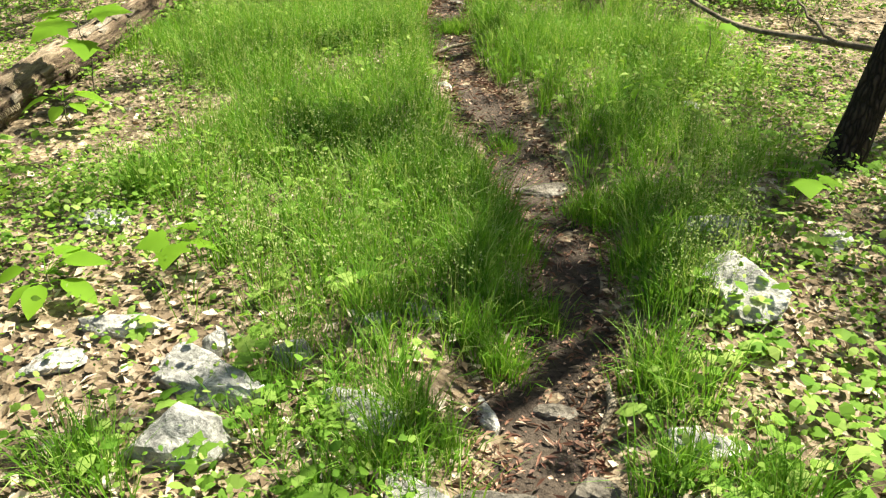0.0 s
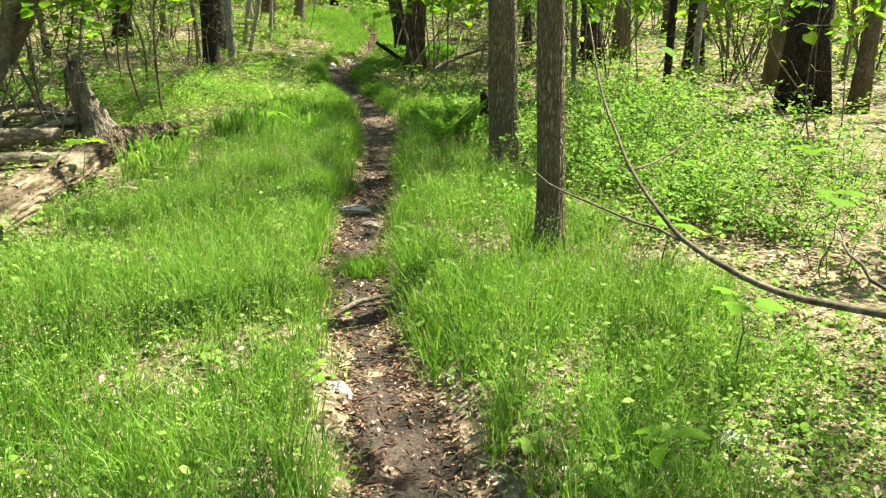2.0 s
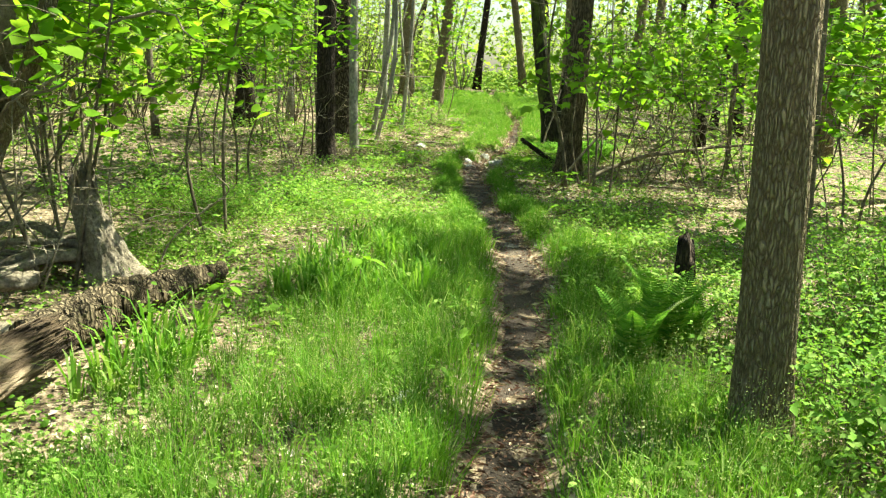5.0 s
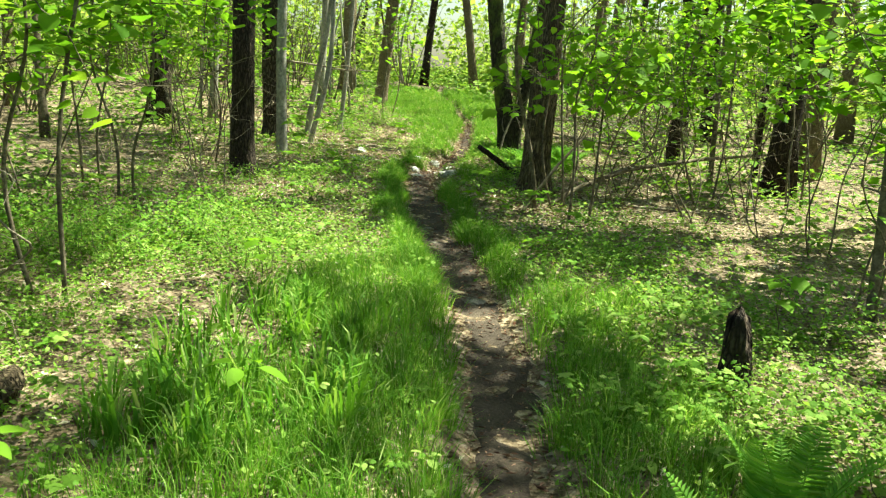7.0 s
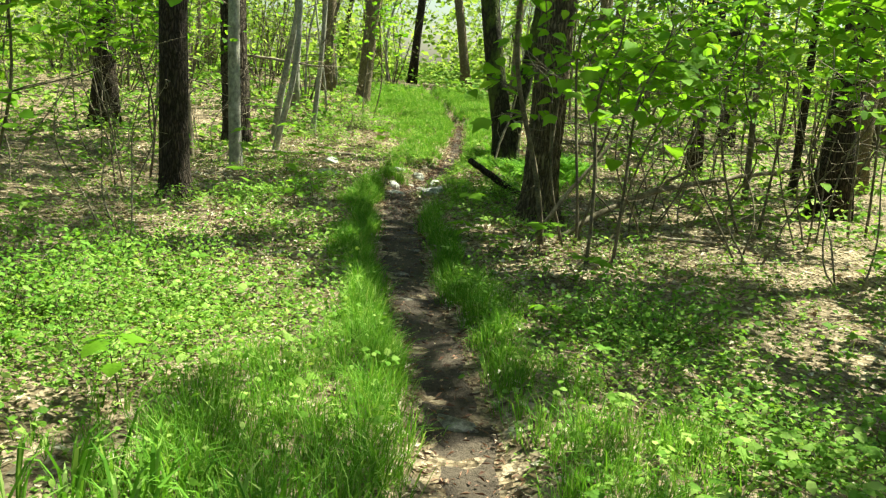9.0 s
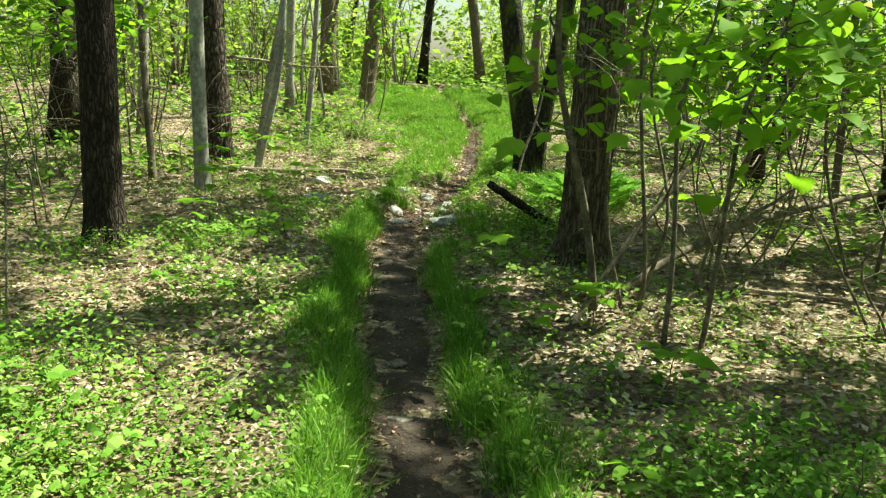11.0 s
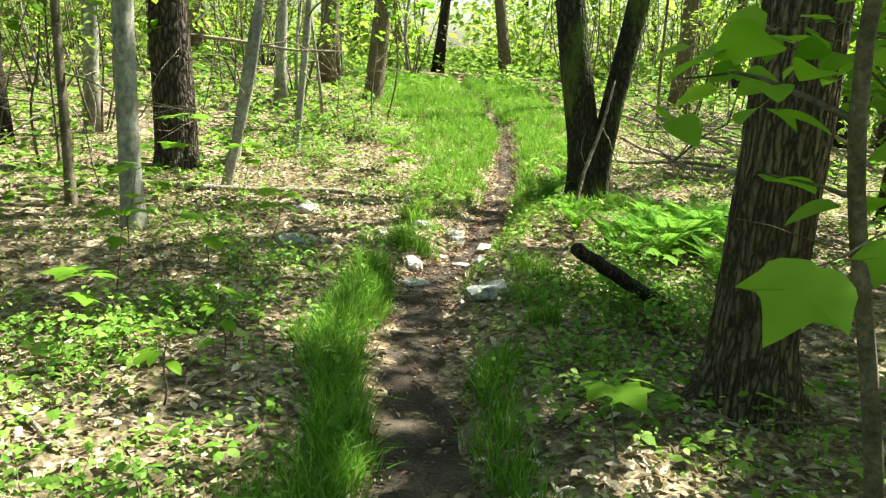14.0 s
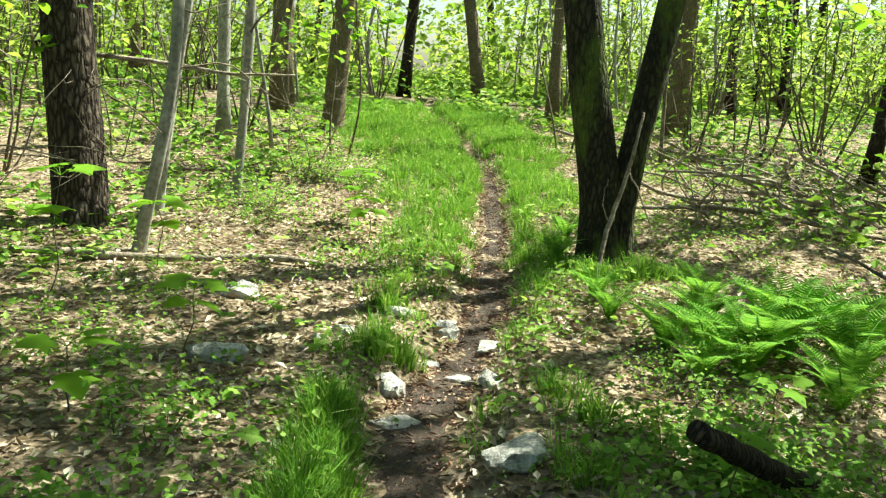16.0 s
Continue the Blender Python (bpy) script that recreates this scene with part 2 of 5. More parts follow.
def wave(x, y, s, p=0.0):
    """Smooth uneven value between about -1 and 1, of size s metres."""
    a, b = x / s, y / s
    return (np.sin(a * 2.1 + 1.3 * np.sin(b * 1.7 + p) + p) + np.sin(b * 2.3 + 1.1 * np.sin(a * 1.9 + 2 * p) + 1.7 * p) + np.sin((a + b) * 1.3 + p * 3)) / 3


def ground(x, y):
    x, y = np.asarray(x, float), np.asarray(y, float)
    u = np.abs(x - trail_x(y))
    h = 0.02 + 0.035 * wave(x, y, 0.9, 0.4) + 0.02 * wave(x, y, 0.31, 2.0)
    h = h - 0.14 * np.exp(-(u / (trail_half(y) * 1.5 + 0.03)) ** 4)
    h = h + 0.085 * np.clip(y - 24, 0, 11) + 0.015 * np.clip(y - 35, 0, 30)
    h = h + 0.25 * wave(x, y, 9.0, 1.0) * np.clip((np.abs(x) - 5) / 15, 0, 1)
    return h


def gz(x, y):
    return float(ground(x, y))


# ---- mesh helpers ----
def mesh_of(name, v, f, material, smooth=False):
    me = bpy.data.meshes.new(name)
    v = np.ascontiguousarray(v, np.float32)
    f = np.ascontiguousarray(f, np.int32)
    n, kk = f.shape
    me.vertices.add(len(v))
    me.vertices.foreach_set("co", v.ravel())
    me.loops.add(n * kk)
    me.loops.foreach_set("vertex_index", f.ravel())
    me.polygons.add(n)
    me.polygons.foreach_set("loop_start", np.arange(0, n * kk, kk, dtype=np.int32))
    me.polygons.foreach_set("use_smooth", np.full(n, smooth))
    me.materials.append(material)
    me.update(calc_edges=True)
    return me


def part(name, data, parent, label=""):
    ob = new(name, data)
    ob.parent = parent
    return tagged(ob, label)


def thing(name, x, y, z, label, category, group="", kind=""):
    e = new(name)
    e.empty_display_size = 0.1
    e.location = (x, y, z)
    return tagged(e, label, category, group, kind)


def unit(v):
    return v / np.maximum(np.linalg.norm(v, axis=-1, keepdims=True), 1e-9)


def stamp(tv, tf, pos, axis, normal, size, width=None):
    """Copies of a small template, one at each place: its y along axis, its z along normal."""
    axis = unit(axis)
    side = unit(np.cross(axis, normal))
    nrm = np.cross(side, axis)
    size = np.asarray(size, float)[:, None, None]
    wd = size if width is None else np.asarray(width, float)[:, None, None]
    v = pos[:, None, :] + wd * tv[None, :, 0:1] * side[:, None, :] + size * (tv[None, :, 1:2] * axis[:, None, :] + tv[None, :, 2:3] * nrm[:, None, :])
    n = len(pos)
    f = tf[None] + (np.arange(n) * len(tv))[:, None, None]
    return v.reshape(-1, 3), f.reshape(-1, tf.shape[1])


def join(chunks):
    vs, fs, o = [], [], 0
    for v, f in chunks:
        vs.append(v)
        fs.append(f + o)
        o += len(v)
    return np.concatenate(vs), np.concatenate(fs)


LEAF2 = (np.array([[0, 0, 0], [0.34, 0.42, 0.08], [0, 1, -0.12], [-0.34, 0.42, 0.08]]), np.array([[0, 1, 2], [0, 2, 3]]))
LEAF6 = (np.array([[0, 0, 0], [0, 0.5, -0.02], [0, 1, -0.16], [0.33, 0.18, 0.06], [0.34, 0.6, 0.04], [-0.33, 0.18, 0.06], [-0.34, 0.6, 0.04]]),
         np.array([[0, 3, 1], [3, 4, 1], [1, 4, 2], [0, 1, 5], [5, 1, 6], [1, 2, 6]]))
ROUND = (np.array([[0, 0, 0], [0, 0.45, -0.05], [0.3, -0.07, 0.03], [0.49, 0.25, 0.02], [0.4, 0.62, -0.02], [0, 1, -0.17], [-0.4, 0.62, -0.02], [-0.49, 0.25, 0.02], [-0.3, -0.07, 0.03]]),
         np.array([[0, 2, 1], [2, 3, 1], [3, 4, 1], [4, 5, 1], [5, 6, 1], [6, 7, 1], [7, 8, 1], [8, 0, 1]]))
_mp = [(0, 0), (0.16, -0.08), (0.42, 0.0), (0.34, 0.2), (0.6, 0.42), (0.34, 0.46), (0.26, 0.62), (0, 1.0), (-0.26, 0.62), (-0.34, 0.46), (-0.6, 0.42), (-0.34, 0.2), (-0.42, 0.0), (-0.16, -0.08)]
MAPLE = (np.array([[0, 0.36, 0.0]] + [[a, b, -0.22 * (a * a + (b - 0.36) ** 2)] for a, b in _mp]),
         np.array([[0, i + 1, (i + 1) % len(_mp) + 1] for i in range(len(_mp))]))
_gf = [(0, 0), (0.1, -0.05), (0.24, -0.04), (0.36, 0.03), (0.43, 0.14), (0.46, 0.27), (0.5, 0.4), (0.55, 0.55), (0.44, 0.52), (0.34, 0.53), (0.25, 0.6), (0.17, 0.72), (0.09, 0.86), (0, 1.02)]
_gf = _gf + [(-a, b) for a, b in _gf[-2:0:-1]]
GOOSEFOOT = (np.array([[0, 0.36, 0.03]] + [[a, b, -0.25 * (a * a + (b - 0.36) ** 2) + 0.02 * math.sin(i * 2.1)] for i, (a, b) in enumerate(_gf)]),
             np.array([[0, i + 1, (i + 1) % len(_gf) + 1] for i in range(len(_gf))]))
HEX4 = (np.array([[0, 0, 0], [0.26, 0.24, 0.05], [0.29, 0.6, 0.03], [0, 1, -0.1], [-0.29, 0.6, 0.03], [-0.26, 0.24, 0.05]]), np.array([[0, 1, 5], [1, 2, 5], [2, 4, 5], [2, 3, 4]]))
LIT4 = (np.array([[0, 0, 0.03], [0.36, 0.4, 0.17], [0.05, 1, 0.1], [-0.34, 0.55, 0.2], [0, 0.5, 0]]), np.array([[0, 1, 4], [1, 2, 4], [2, 3, 4], [3, 0, 4]]))


def blade_shape(width, n=6):
    """A leaf from its half-width along its length, folded a little on its midrib."""
    s = np.linspace(0, 1, n + 1)
    v, f = [], []
    for i, t in enumerate(s):
        w, drop = width(t), -0.2 * t * t
        v += [[-w, t, drop + 0.25 * w], [0, t, drop], [w, t, drop + 0.25 * w]]
        if i:
            o = 3 * (i - 1)
            f += [[o, o + 1, o + 4], [o, o + 4, o + 3], [o + 1, o + 2, o + 5], [o + 1, o + 5, o + 4]]
    return np.array(v), np.array(f)


OVAL = blade_shape(lambda t: 0.27 * math.sin(math.pi * t ** 0.85) ** 0.8 if 0 < t < 1 else 0.005)
HEART = blade_shape(lambda t: 0.46 * math.sin(math.pi * t ** 0.6) ** 0.72 if 0 < t < 1 else 0.01, 10)


def rand_dirs(n, up=0.0, spread=1.0):
    a = rng.uniform(0, 2 * np.pi, n)
    return unit(np.stack([np.cos(a), np.sin(a), up + spread * rng.normal(0, 0.5, n)], 1))


def near_up(n, tilt):
    return unit(np.stack([rng.normal(0, tilt, n), rng.normal(0, tilt, n), np.ones(n)], 1))


def tube(pts, radii, sides=8, rough=0.0, ridges=0.0, flare=0.0, seed=0.0, cap=True):
    """A tapered limb along a line of points, with an uneven skin."""
    pts, radii = np.asarray(pts, float), np.asarray(radii, float)
    n = len(pts)
    t = unit(np.gradient(pts, axis=0))
    ref = np.where(np.abs(t[:, 2:3]) > 0.8, np.array([[1.0, 0, 0]]), np.array([[0, 0, 1.0]]))
    s = unit(np.cross(t, ref))
    b = np.cross(t, s)
    a = np.linspace(0, 2 * np.pi, sides, endpoint=False)
    ll = np.concatenate([[0], np.cumsum(np.linalg.norm(np.diff(pts, axis=0), axis=1))])[:, None]
    A = a[None]
    r = radii[:, None] * (1 + rough * (np.sin(2 * A + 3 * ll + seed) + np.sin(3 * A - 5 * ll + 2 * seed) + np.sin(5 * A + 2.2 * ll + seed)) / 3
                          )
    if ridges:
        K = max(6, round(2 * math.pi * radii[0] / 0.034))
        ph = K * A + 1.6 * np.sin(5 * ll + seed) + 1.2 * np.sin(11 * ll + 2 * A + seed) + 0.8 * np.sin(23 * ll + 5 * A)
        r = r + ridges * radii[:, None] * (np.abs(np.sin(ph / 2)) ** 0.6 - 0.6 + 0.25 * np.sin(ll * 37 + 6 * np.sin(3 * A + ll) + 4 * A))
    if flare:
        r = r * (1 + flare * np.exp(-ll / 0.16) * (1 + 0.45 * np.sin(4 * A + seed) + 0.2 * np.sin(7 * A + 2 * seed)))
    v = pts[:, None] + r[..., None] * (np.cos(A)[..., None] * s[:, None] + np.sin(A)[..., None] * b[:, None])
    i, j = np.meshgrid(np.arange(n - 1), np.arange(sides), indexing="ij")
    j2 = (j + 1) % sides
    q = np.stack([i * sides + j, i * sides + j2, (i + 1) * sides + j2, (i + 1) * sides + j], -1).reshape(-1, 4)
    f = np.concatenate([q[:, [0, 1, 2]], q[:, [0, 2, 3]]])
    v = v.reshape(-1, 3)
    if cap:
        c0 = len(v)
        v = np.concatenate([v, pts[-1:] + t[-1:] * radii[-1] * 0.4, pts[:1]])
        jj = np.arange(sides)
        e = (n - 1) * sides
        f = np.concatenate([f, np.stack([e + jj, e + (jj + 1) % sides, np.full(sides, c0)], 1), np.stack([(jj + 1) % sides, jj, np.full(sides, c0 + 1)], 1)])
    return v, f


def bent(p0, p1, n, wob, sag=0.0):
    """A natural line from p0 to p1 with n points."""
    p0, p1 = np.asarray(p0, float), np.asarray(p1, float)
    s = np.linspace(0, 1, n)[:, None]
    L = np.linalg.norm(p1 - p0)
    w = np.zeros((n, 3))
    for m in (1, 2, 3):
        w += rng.normal(0, wob * L / m, (1, 3)) * np.sin(np.pi * m * s + (0.0 if m == 1 else rng.uniform(0, 0.6)))
    w *= np.sin(np.pi * np.clip(s, 0, 1)) ** 0.5
    p = p0 + (p1 - p0) * s + w
    p[:, 2] -= sag * L * np.sin(np.pi * s[:, 0])
    return p


def through_points(ps, n):
    """A smooth line through a few points."""
    ps = np.asarray(ps, float)
    d = np.concatenate([[0], np.cumsum(np.linalg.norm(np.diff(ps, axis=0), axis=1))])
    s = np.linspace(0, d[-1], n)
    p = np.stack([np.interp(s, d, ps[:, i]) for i in range(3)], 1)
    for _ in range(2):
        p[1:-1] = (p[:-2] + 2 * p[1:-1] + p[2:]) / 4
    return p


# ---- ground and trail ----
def ground_sheet():
    inner_x = np.arange(-6, 6.01, 0.16)
    inner_y = np.arange(-2, 31.01, 0.16)
    out = np.cumsum(0.15 * 1.22 ** np.arange(34))
    xs = np.concatenate([-6 - out[::-1], inner_x, 6 + out])
    ys = np.concatenate([-2 - out[::-1], inner_y, 31 + out])
    X, Y = np.meshgrid(xs, ys, indexing="ij")
    Z = ground(X, Y)
    v = np.stack([X, Y, Z], -1).reshape(-1, 3)
    nx, ny = len(xs), len(ys)
    i, j = np.meshgrid(np.arange(nx - 1), np.arange(ny - 1), indexing="ij")
    f = np.stack([i * ny + j, (i + 1) * ny + j, (i + 1) * ny + j + 1, i * ny + j + 1], -1).reshape(-1, 4)
    ob = new("ground", mesh_of("ground", v, f, M_SOIL, True))
    tagged(ob, "dark brown forest floor of leaf mould and soil", "ground", kind="structure")


def trail_strip():
    ys = np.arange(-2.5, 31.5, 0.05)
    cols = 13
    s = np.linspace(-1, 1, cols)
    hw = trail_half(ys)
    L = hw * (1 + 0.22 * np.sin(ys * 5.1) * np.sin(ys * 2.3 + 1)) + 0.03 * np.sin(ys * 13)
    R = hw * (1 + 0.22 * np.sin(ys * 4.3 + 2) * np.sin(ys * 1.9)) + 0.03 * np.sin(ys * 11 + 1)
    X = trail_x(ys)[:, None] + np.where(s < 0, s * L[:, None], s * R[:, None])
    Y = np.repeat(ys[:, None], cols, 1)
    Z = ground(X, Y) + 0.008 + 0.012 * (1 - s[None] ** 2) * wave(X, Y, 0.12, 0.7) - 0.02 * s[None] ** 8
    v = np.stack([X, Y, Z], -1).reshape(-1, 3)
    i, j = np.meshgrid(np.arange(len(ys) - 1), np.arange(cols - 1), indexing="ij")
    f = np.stack([i * cols + j, i * cols + j + 1, (i + 1) * cols + j + 1, (i + 1) * cols + j], -1).reshape(-1, 4)
    ob = new("trail", mesh_of("trail", v, f, M_TRAIL, True))
    tagged(ob, "narrow trodden dark earth footpath through grass", "path", kind="structure")


ground_sheet()
trail_strip()


# ---- trees ----
# openings cut in the unseen leaf canopy: where their sunlight is to land on the ground, and how wide
SUN_GAPS = [(1.7, 10.6, 0.6), (0.6, 16.9, 0.55), (1.2, 17.2, 0.45), (0.3, 17.5, 0.4), (-2.0, 18.4, 0.4), (-1.4, 17.4, 0.35), (-1.5, 15.0, 0.75), (-2.0, 17.6, 0.5), (1.9, 16.9, 0.5), (2.4, 17.4, 0.5), (2.8, 16.5, 0.6), (0.3, 13.0, 0.4), (-1.3, 19.0, 0.2), (1.1, 16.3, 0.6), (0.6, 16.1, 0.3), (-0.9, 14.3, 0.7), (-0.6, 17.5, 0.25), (1.2, 12.9, 0.6), (0.15, 9.2, 0.35),
        (-0.9, 1.9, 1.2), (0.95, 2.15, 0.32), (1.5, 1.8, 0.5), (-1.2, 5.6, 1.7), (-0.8, 7.8, 1.0), (1.5, 5.8, 0.5), (2.6, 9.0, 1.3), (1.5, 9.4, 0.7), (0.9, 9.6, 0.45), (0.9, 7.2, 0.6), (-1.7, 14.1, 1.15), (-0.6, 13.4, 0.6), (1.6, 11.6, 0.6), (-0.2, 25.6, 1.9), (-0.6, 29.5, 3.0), (-0.2, 1.8, 0.55), (0.4, 3.75, 0.3),
        (3.2, 27, 1.8), (-1.2, 21.9, 0.75), (-2.2, 16.9, 0.7), (-2.7, 23, 0.5), (4.5, 18, 1.2), (1.35, 21.1, 0.85), (-0.5, 20.7, 0.35), (0.15, 15.8, 0.25), (0.9, 6.0, 0.7), (2.2, 7.4, 0.8), (-3, 33, 3), (2.5, 34, 3), (-7, 28, 3), (7, 24, 2.5)]


def clear_of_gaps(pos, origin):
    """Which leaves stand outside the openings through which the sun reaches the ground."""
    w = pos + np.asarray(origin)
    k = (w[:, 2] - 0.1) / sun_dir.z
    lx, ly = w[:, 0] - sun_dir.x * k, w[:, 1] - sun_dir.y * k
    keep = np.ones(len(pos), bool)
    for gx, gy, r in SUN_GAPS:
        d = np.hypot(lx - gx, ly - gy) / r * (1 + 0.25 * wave(lx, ly, 0.35, 0.5))
        keep &= (d > 1) | (rng.uniform(0, 1, len(pos)) < 0.06)
    return keep, lx, ly


def canopy(pos, origin):
    """Which leaves of a crown grow, picked by where their shadow lands: none in the openings of the canopy."""
    keep, lx, ly = clear_of_gaps(pos, origin)
    keep &= (ly < 26) | (rng.uniform(0, 1, len(pos)) < 0.4)
    # over these zones more crown leaves stay, to keep the ground in shade
    thick = (ly > 14.6) & (ly < 21.2) & (lx > np.where(ly < 17.5, -0.95, -2.4)) & (lx < 2.5) | (ly > 1.2) & (ly < 4.8) & (lx > 0.1) & (lx < 2.7) | (ly > 9.7) & (ly < 12.7) & (lx > -0.7) & (lx < 0.9) | (ly > 18.5) & (ly < 23.5) & (lx < -1.2) | (ly > 8.5) & (ly < 21) & (lx < -2.5)
    keep &= wave(lx, ly, 0.55, 1.9) + 0.9 * wave(lx, ly, 0.16, 0.2) > np.where(thick, -0.55, 0.1)
    return pos[keep]


def odd_dead(x):
    return int(x * 10) % 2 == 0


def side_branches(e, p, s, h, r, bark, count):
    """Thin bare branches low on a trunk, each with a fork."""
    for i in range(count):
        z = rng.uniform(0.7, 4.0) / h
        o = np.array([np.interp(z, s, p[:, j]) for j in range(3)])
        a, L = rng.uniform(0, 2 * np.pi), rng.uniform(0.4, 1.5)
        q = o + np.array([math.cos(a) * L, math.sin(a) * L, rng.normal(0.05, 0.3) * L])
        b = bent(o, q, 10, 0.07)
        k = b[rng.integers(4, 8)]
        fork = bent(k, k + rng.normal(0, 0.25, 3) * L * 1.4, 6, 0.08)
        w = rng.uniform(0.006, 0.014)
        part("branch", mesh_of("branch", *join([tube(b, np.linspace(w, 0.003, 10), 5), tube(fork, np.linspace(w * 0.5, 0.002, 6), 4)]), bark, True), e)


def tree(x, y, r, h, label, bark, lean=(0, 0), sides=14, near=False, flare=0.5, crown=600, crown_r=2.2, crown_z=0.62, leaf=0.17, name="tree", limbs=5, ridges=0.0, group="", bend=0.006):
    z0 = gz(x, y) - 0.04
    e = thing(name, x, y, z0, label, "tree", group)
    n = (120 if ridges else 46) if near else 16
    p = bent((0, 0, 0), (lean[0] * h, lean[1] * h, h), n, bend)
    s = np.linspace(0, 1, n)
    if near:
        s = s ** 1.6
        p = np.stack([np.interp(s, np.linspace(0, 1, n), p[:, i]) for i in range(3)], 1)
    rad = r * (1 - 0.8 * s ** 1.25)
    part("trunk", mesh_of("trunk", *tube(p, rad, sides, 0.05, ridges, flare, x + y), bark, True), e)
    if abs(x) < 7.5 and 10 < y < 34 and h > 5 and name != "young_tree":
        side_branches(e, p, s, h, r, M_DEAD if odd_dead(x) else M_TWIG, 7)
    ends = [p[-1]]
    for i in range(limbs):
        f = crown_z * 0.8 + (0.95 - crown_z * 0.8) * (i + 0.5) / limbs
        o = np.array([np.interp(f, s, p[:, j]) for j in range(3)])
        a = rng.uniform(0, 2 * np.pi)
        ln = crown_r * rng.uniform(0.6, 1.0)
        q = o + np.array([math.cos(a) * ln, math.sin(a) * ln, ln * rng.uniform(0.35, 0.8)])
        rr = r * (1 - 0.8 * f) * 0.45
        part("limb", mesh_of("limb", *tube(bent(o, q, 7, 0.05), np.linspace(rr, rr * 0.3, 7), 6), bark, True), e)
        ends += [q, (o + q) / 2 + 0.2]
    if crown:
        ends = np.array(ends)
        c = ends[rng.integers(0, len(ends), 26)] + rng.normal(0, 0.42, (26, 3)) * crown_r * np.array([1, 1, 0.7])
        idx = rng.integers(0, 26, crown)
        pos = c[idx] + rng.normal(0, 0.2, (crown, 3)) * crown_r * np.array([1, 1, 0.55])
        pos = canopy(pos, (x, y, z0))
        m = len(pos)
        v, fc = stamp(*LEAF2, pos, rand_dirs(m, -0.2), near_up(m, 0.5), leaf * rng.uniform(0.7, 1.3, m))
        part("crown", mesh_of("crown", v, fc, M_CROWN), e)
    return e


GREY = "tall forest tree with furrowed grey-brown bark"
tree(1.22, 8.85, 0.12, 13, "straight tree with furrowed grey-brown bark in low plants", M_BARK, (-0.045, 0), 100, True, 0.35, bend=0.004, ridges=0.05, crown=900)
tree(1.19, 6.72, 0.08, 12, "slim straight tree with shaggy brown bark, mossy foot in grass", M_BARK, (-0.048, 0), 80, True, 0.5, bend=0.004, ridges=0.06, crown=900)
tree(1.85, 3.65, 0.075, 7, "small leaning dark tree with a bare dead branch", M_DARK, (0.16, 0.02), 20, True, 0.35, crown=450, crown_r=1.6)
tree(0.89, 18.35, 0.18, 15, "thick tree with deeply furrowed bark, flared foot", M_BROWN, (0.012, 0), 140, True, 0.75, bend=0.004, ridges=0.06, crown=3000, crown_r=3.4)
tree(-2.93, 18.3, 0.148, 14, "dark-barked tree with a flared foot among leaf litter", M_DARK, (0.02, 0), 80, True, 0.6, bend=0.005, ridges=0.04, crown=900)
tree(-2.98, 20.95, 0.085, 10, "slim smooth-barked pale grey tree", M_PALE, (-0.045, 0), 24, True, 0.3, crown=500, crown_r=1.6, bend=0.012)
tree(-3.85, 24.3, 0.23, 16, "stout dark tree with plated bark", M_PLATE, (-0.01, 0), 110, True, 0.25, ridges=0.05, crown=1000, crown_r=2.6)
tree(-6.4, 24.8, 0.2, 15, "dark straight forest tree", M_DARK, (0, 0), 20, False, 0.4, crown=900)
tree(-2.95, 23.2, 0.05, 7, "thin grey sapling with a clean stem", M_PALE, (0.015, 0), 14, True, 0.3, crown=260, crown_r=1.2, name="sapling", bend=0.025)
tree(-3.25, 24.5, 0.06, 8, "thin grey sapling leaning aside", M_PALE, (0.065, 0), 14, True, 0.3, crown=260, crown_r=1.3, name="sapling", bend=0.03)
tree(-2.72, 25.4, 0.05, 7, "thin grey sapling leaning over leaf litter", M_PALE, (0.05, 0), 14, True, 0.3, crown=260, crown_r=1.2, name="sapling")
tree(-3.7, 28.7, 0.09, 11, "slim pale grey forest tree", M_PALE, (-0.01, 0), 14, False, 0.3, crown=500)
tree(-3.84, 21.7, 0.045, 6, "crooked thin grey sapling", M_TWIG, (-0.03, 0), 12, True, 0.3, crown=220, crown_r=1.2, name="sapling", bend=0.03)
tree(-5.6, 25.9, 0.09, 11, "slim pale grey forest tree", M_PALE, (0, 0), 12, False, 0.3, crown=500)
tree(-2.35, 30.2, 0.17, 14, "reddish-brown tree leaning over the clearing", M_BARK, (0.1, 0), 20, True, 0.3, crown=900)
tree(-3.6, 32.5, 0.2, 15, GREY, M_BARK, (0, 0), 18, False, 0.3, crown=900)
tree(0.2, 35.2, 0.14, 13, "tree leaning to one side at the end of the clearing", M_BARK, (-0.13, 0), 16, False, 0.3, crown=800)
tree(-1.5, 36.0, 0.13, 13, "dark tree leaning at the end of the clearing", M_DARK, (0.09, 0), 16, False, 0.3, crown=800)
tree(1.45, 32.5, 0.11, 12, "slim brown tree beside a broken snag", M_BARK, (0.005, 0), 14, False, 0.3, crown=700)
tree(3.5, 31.5, 0.17, 14, GREY, M_BARK, (0.01, 0), 16, False, 0.3, crown=900)
tree(5.2, 28.0, 0.1, 11, "slim dark forest tree", M_DARK, (0.05, 0), 14, False, 0.3, crown=600)
tree(4.7, 20.1, 0.2, 14, "dark forest tree with a flared foot", M_DARK, (0.01, 0), 18, False, 0.5, crown=3200, crown_r=2.8)
# the next three are added so their high crowns shade the trail and litter
tree(6.3, 18.2, 0.17, 14, "dark straight forest tree", M_DARK, (0, 0), 14, False, 0.4, crown=3200, crown_r=2.8)
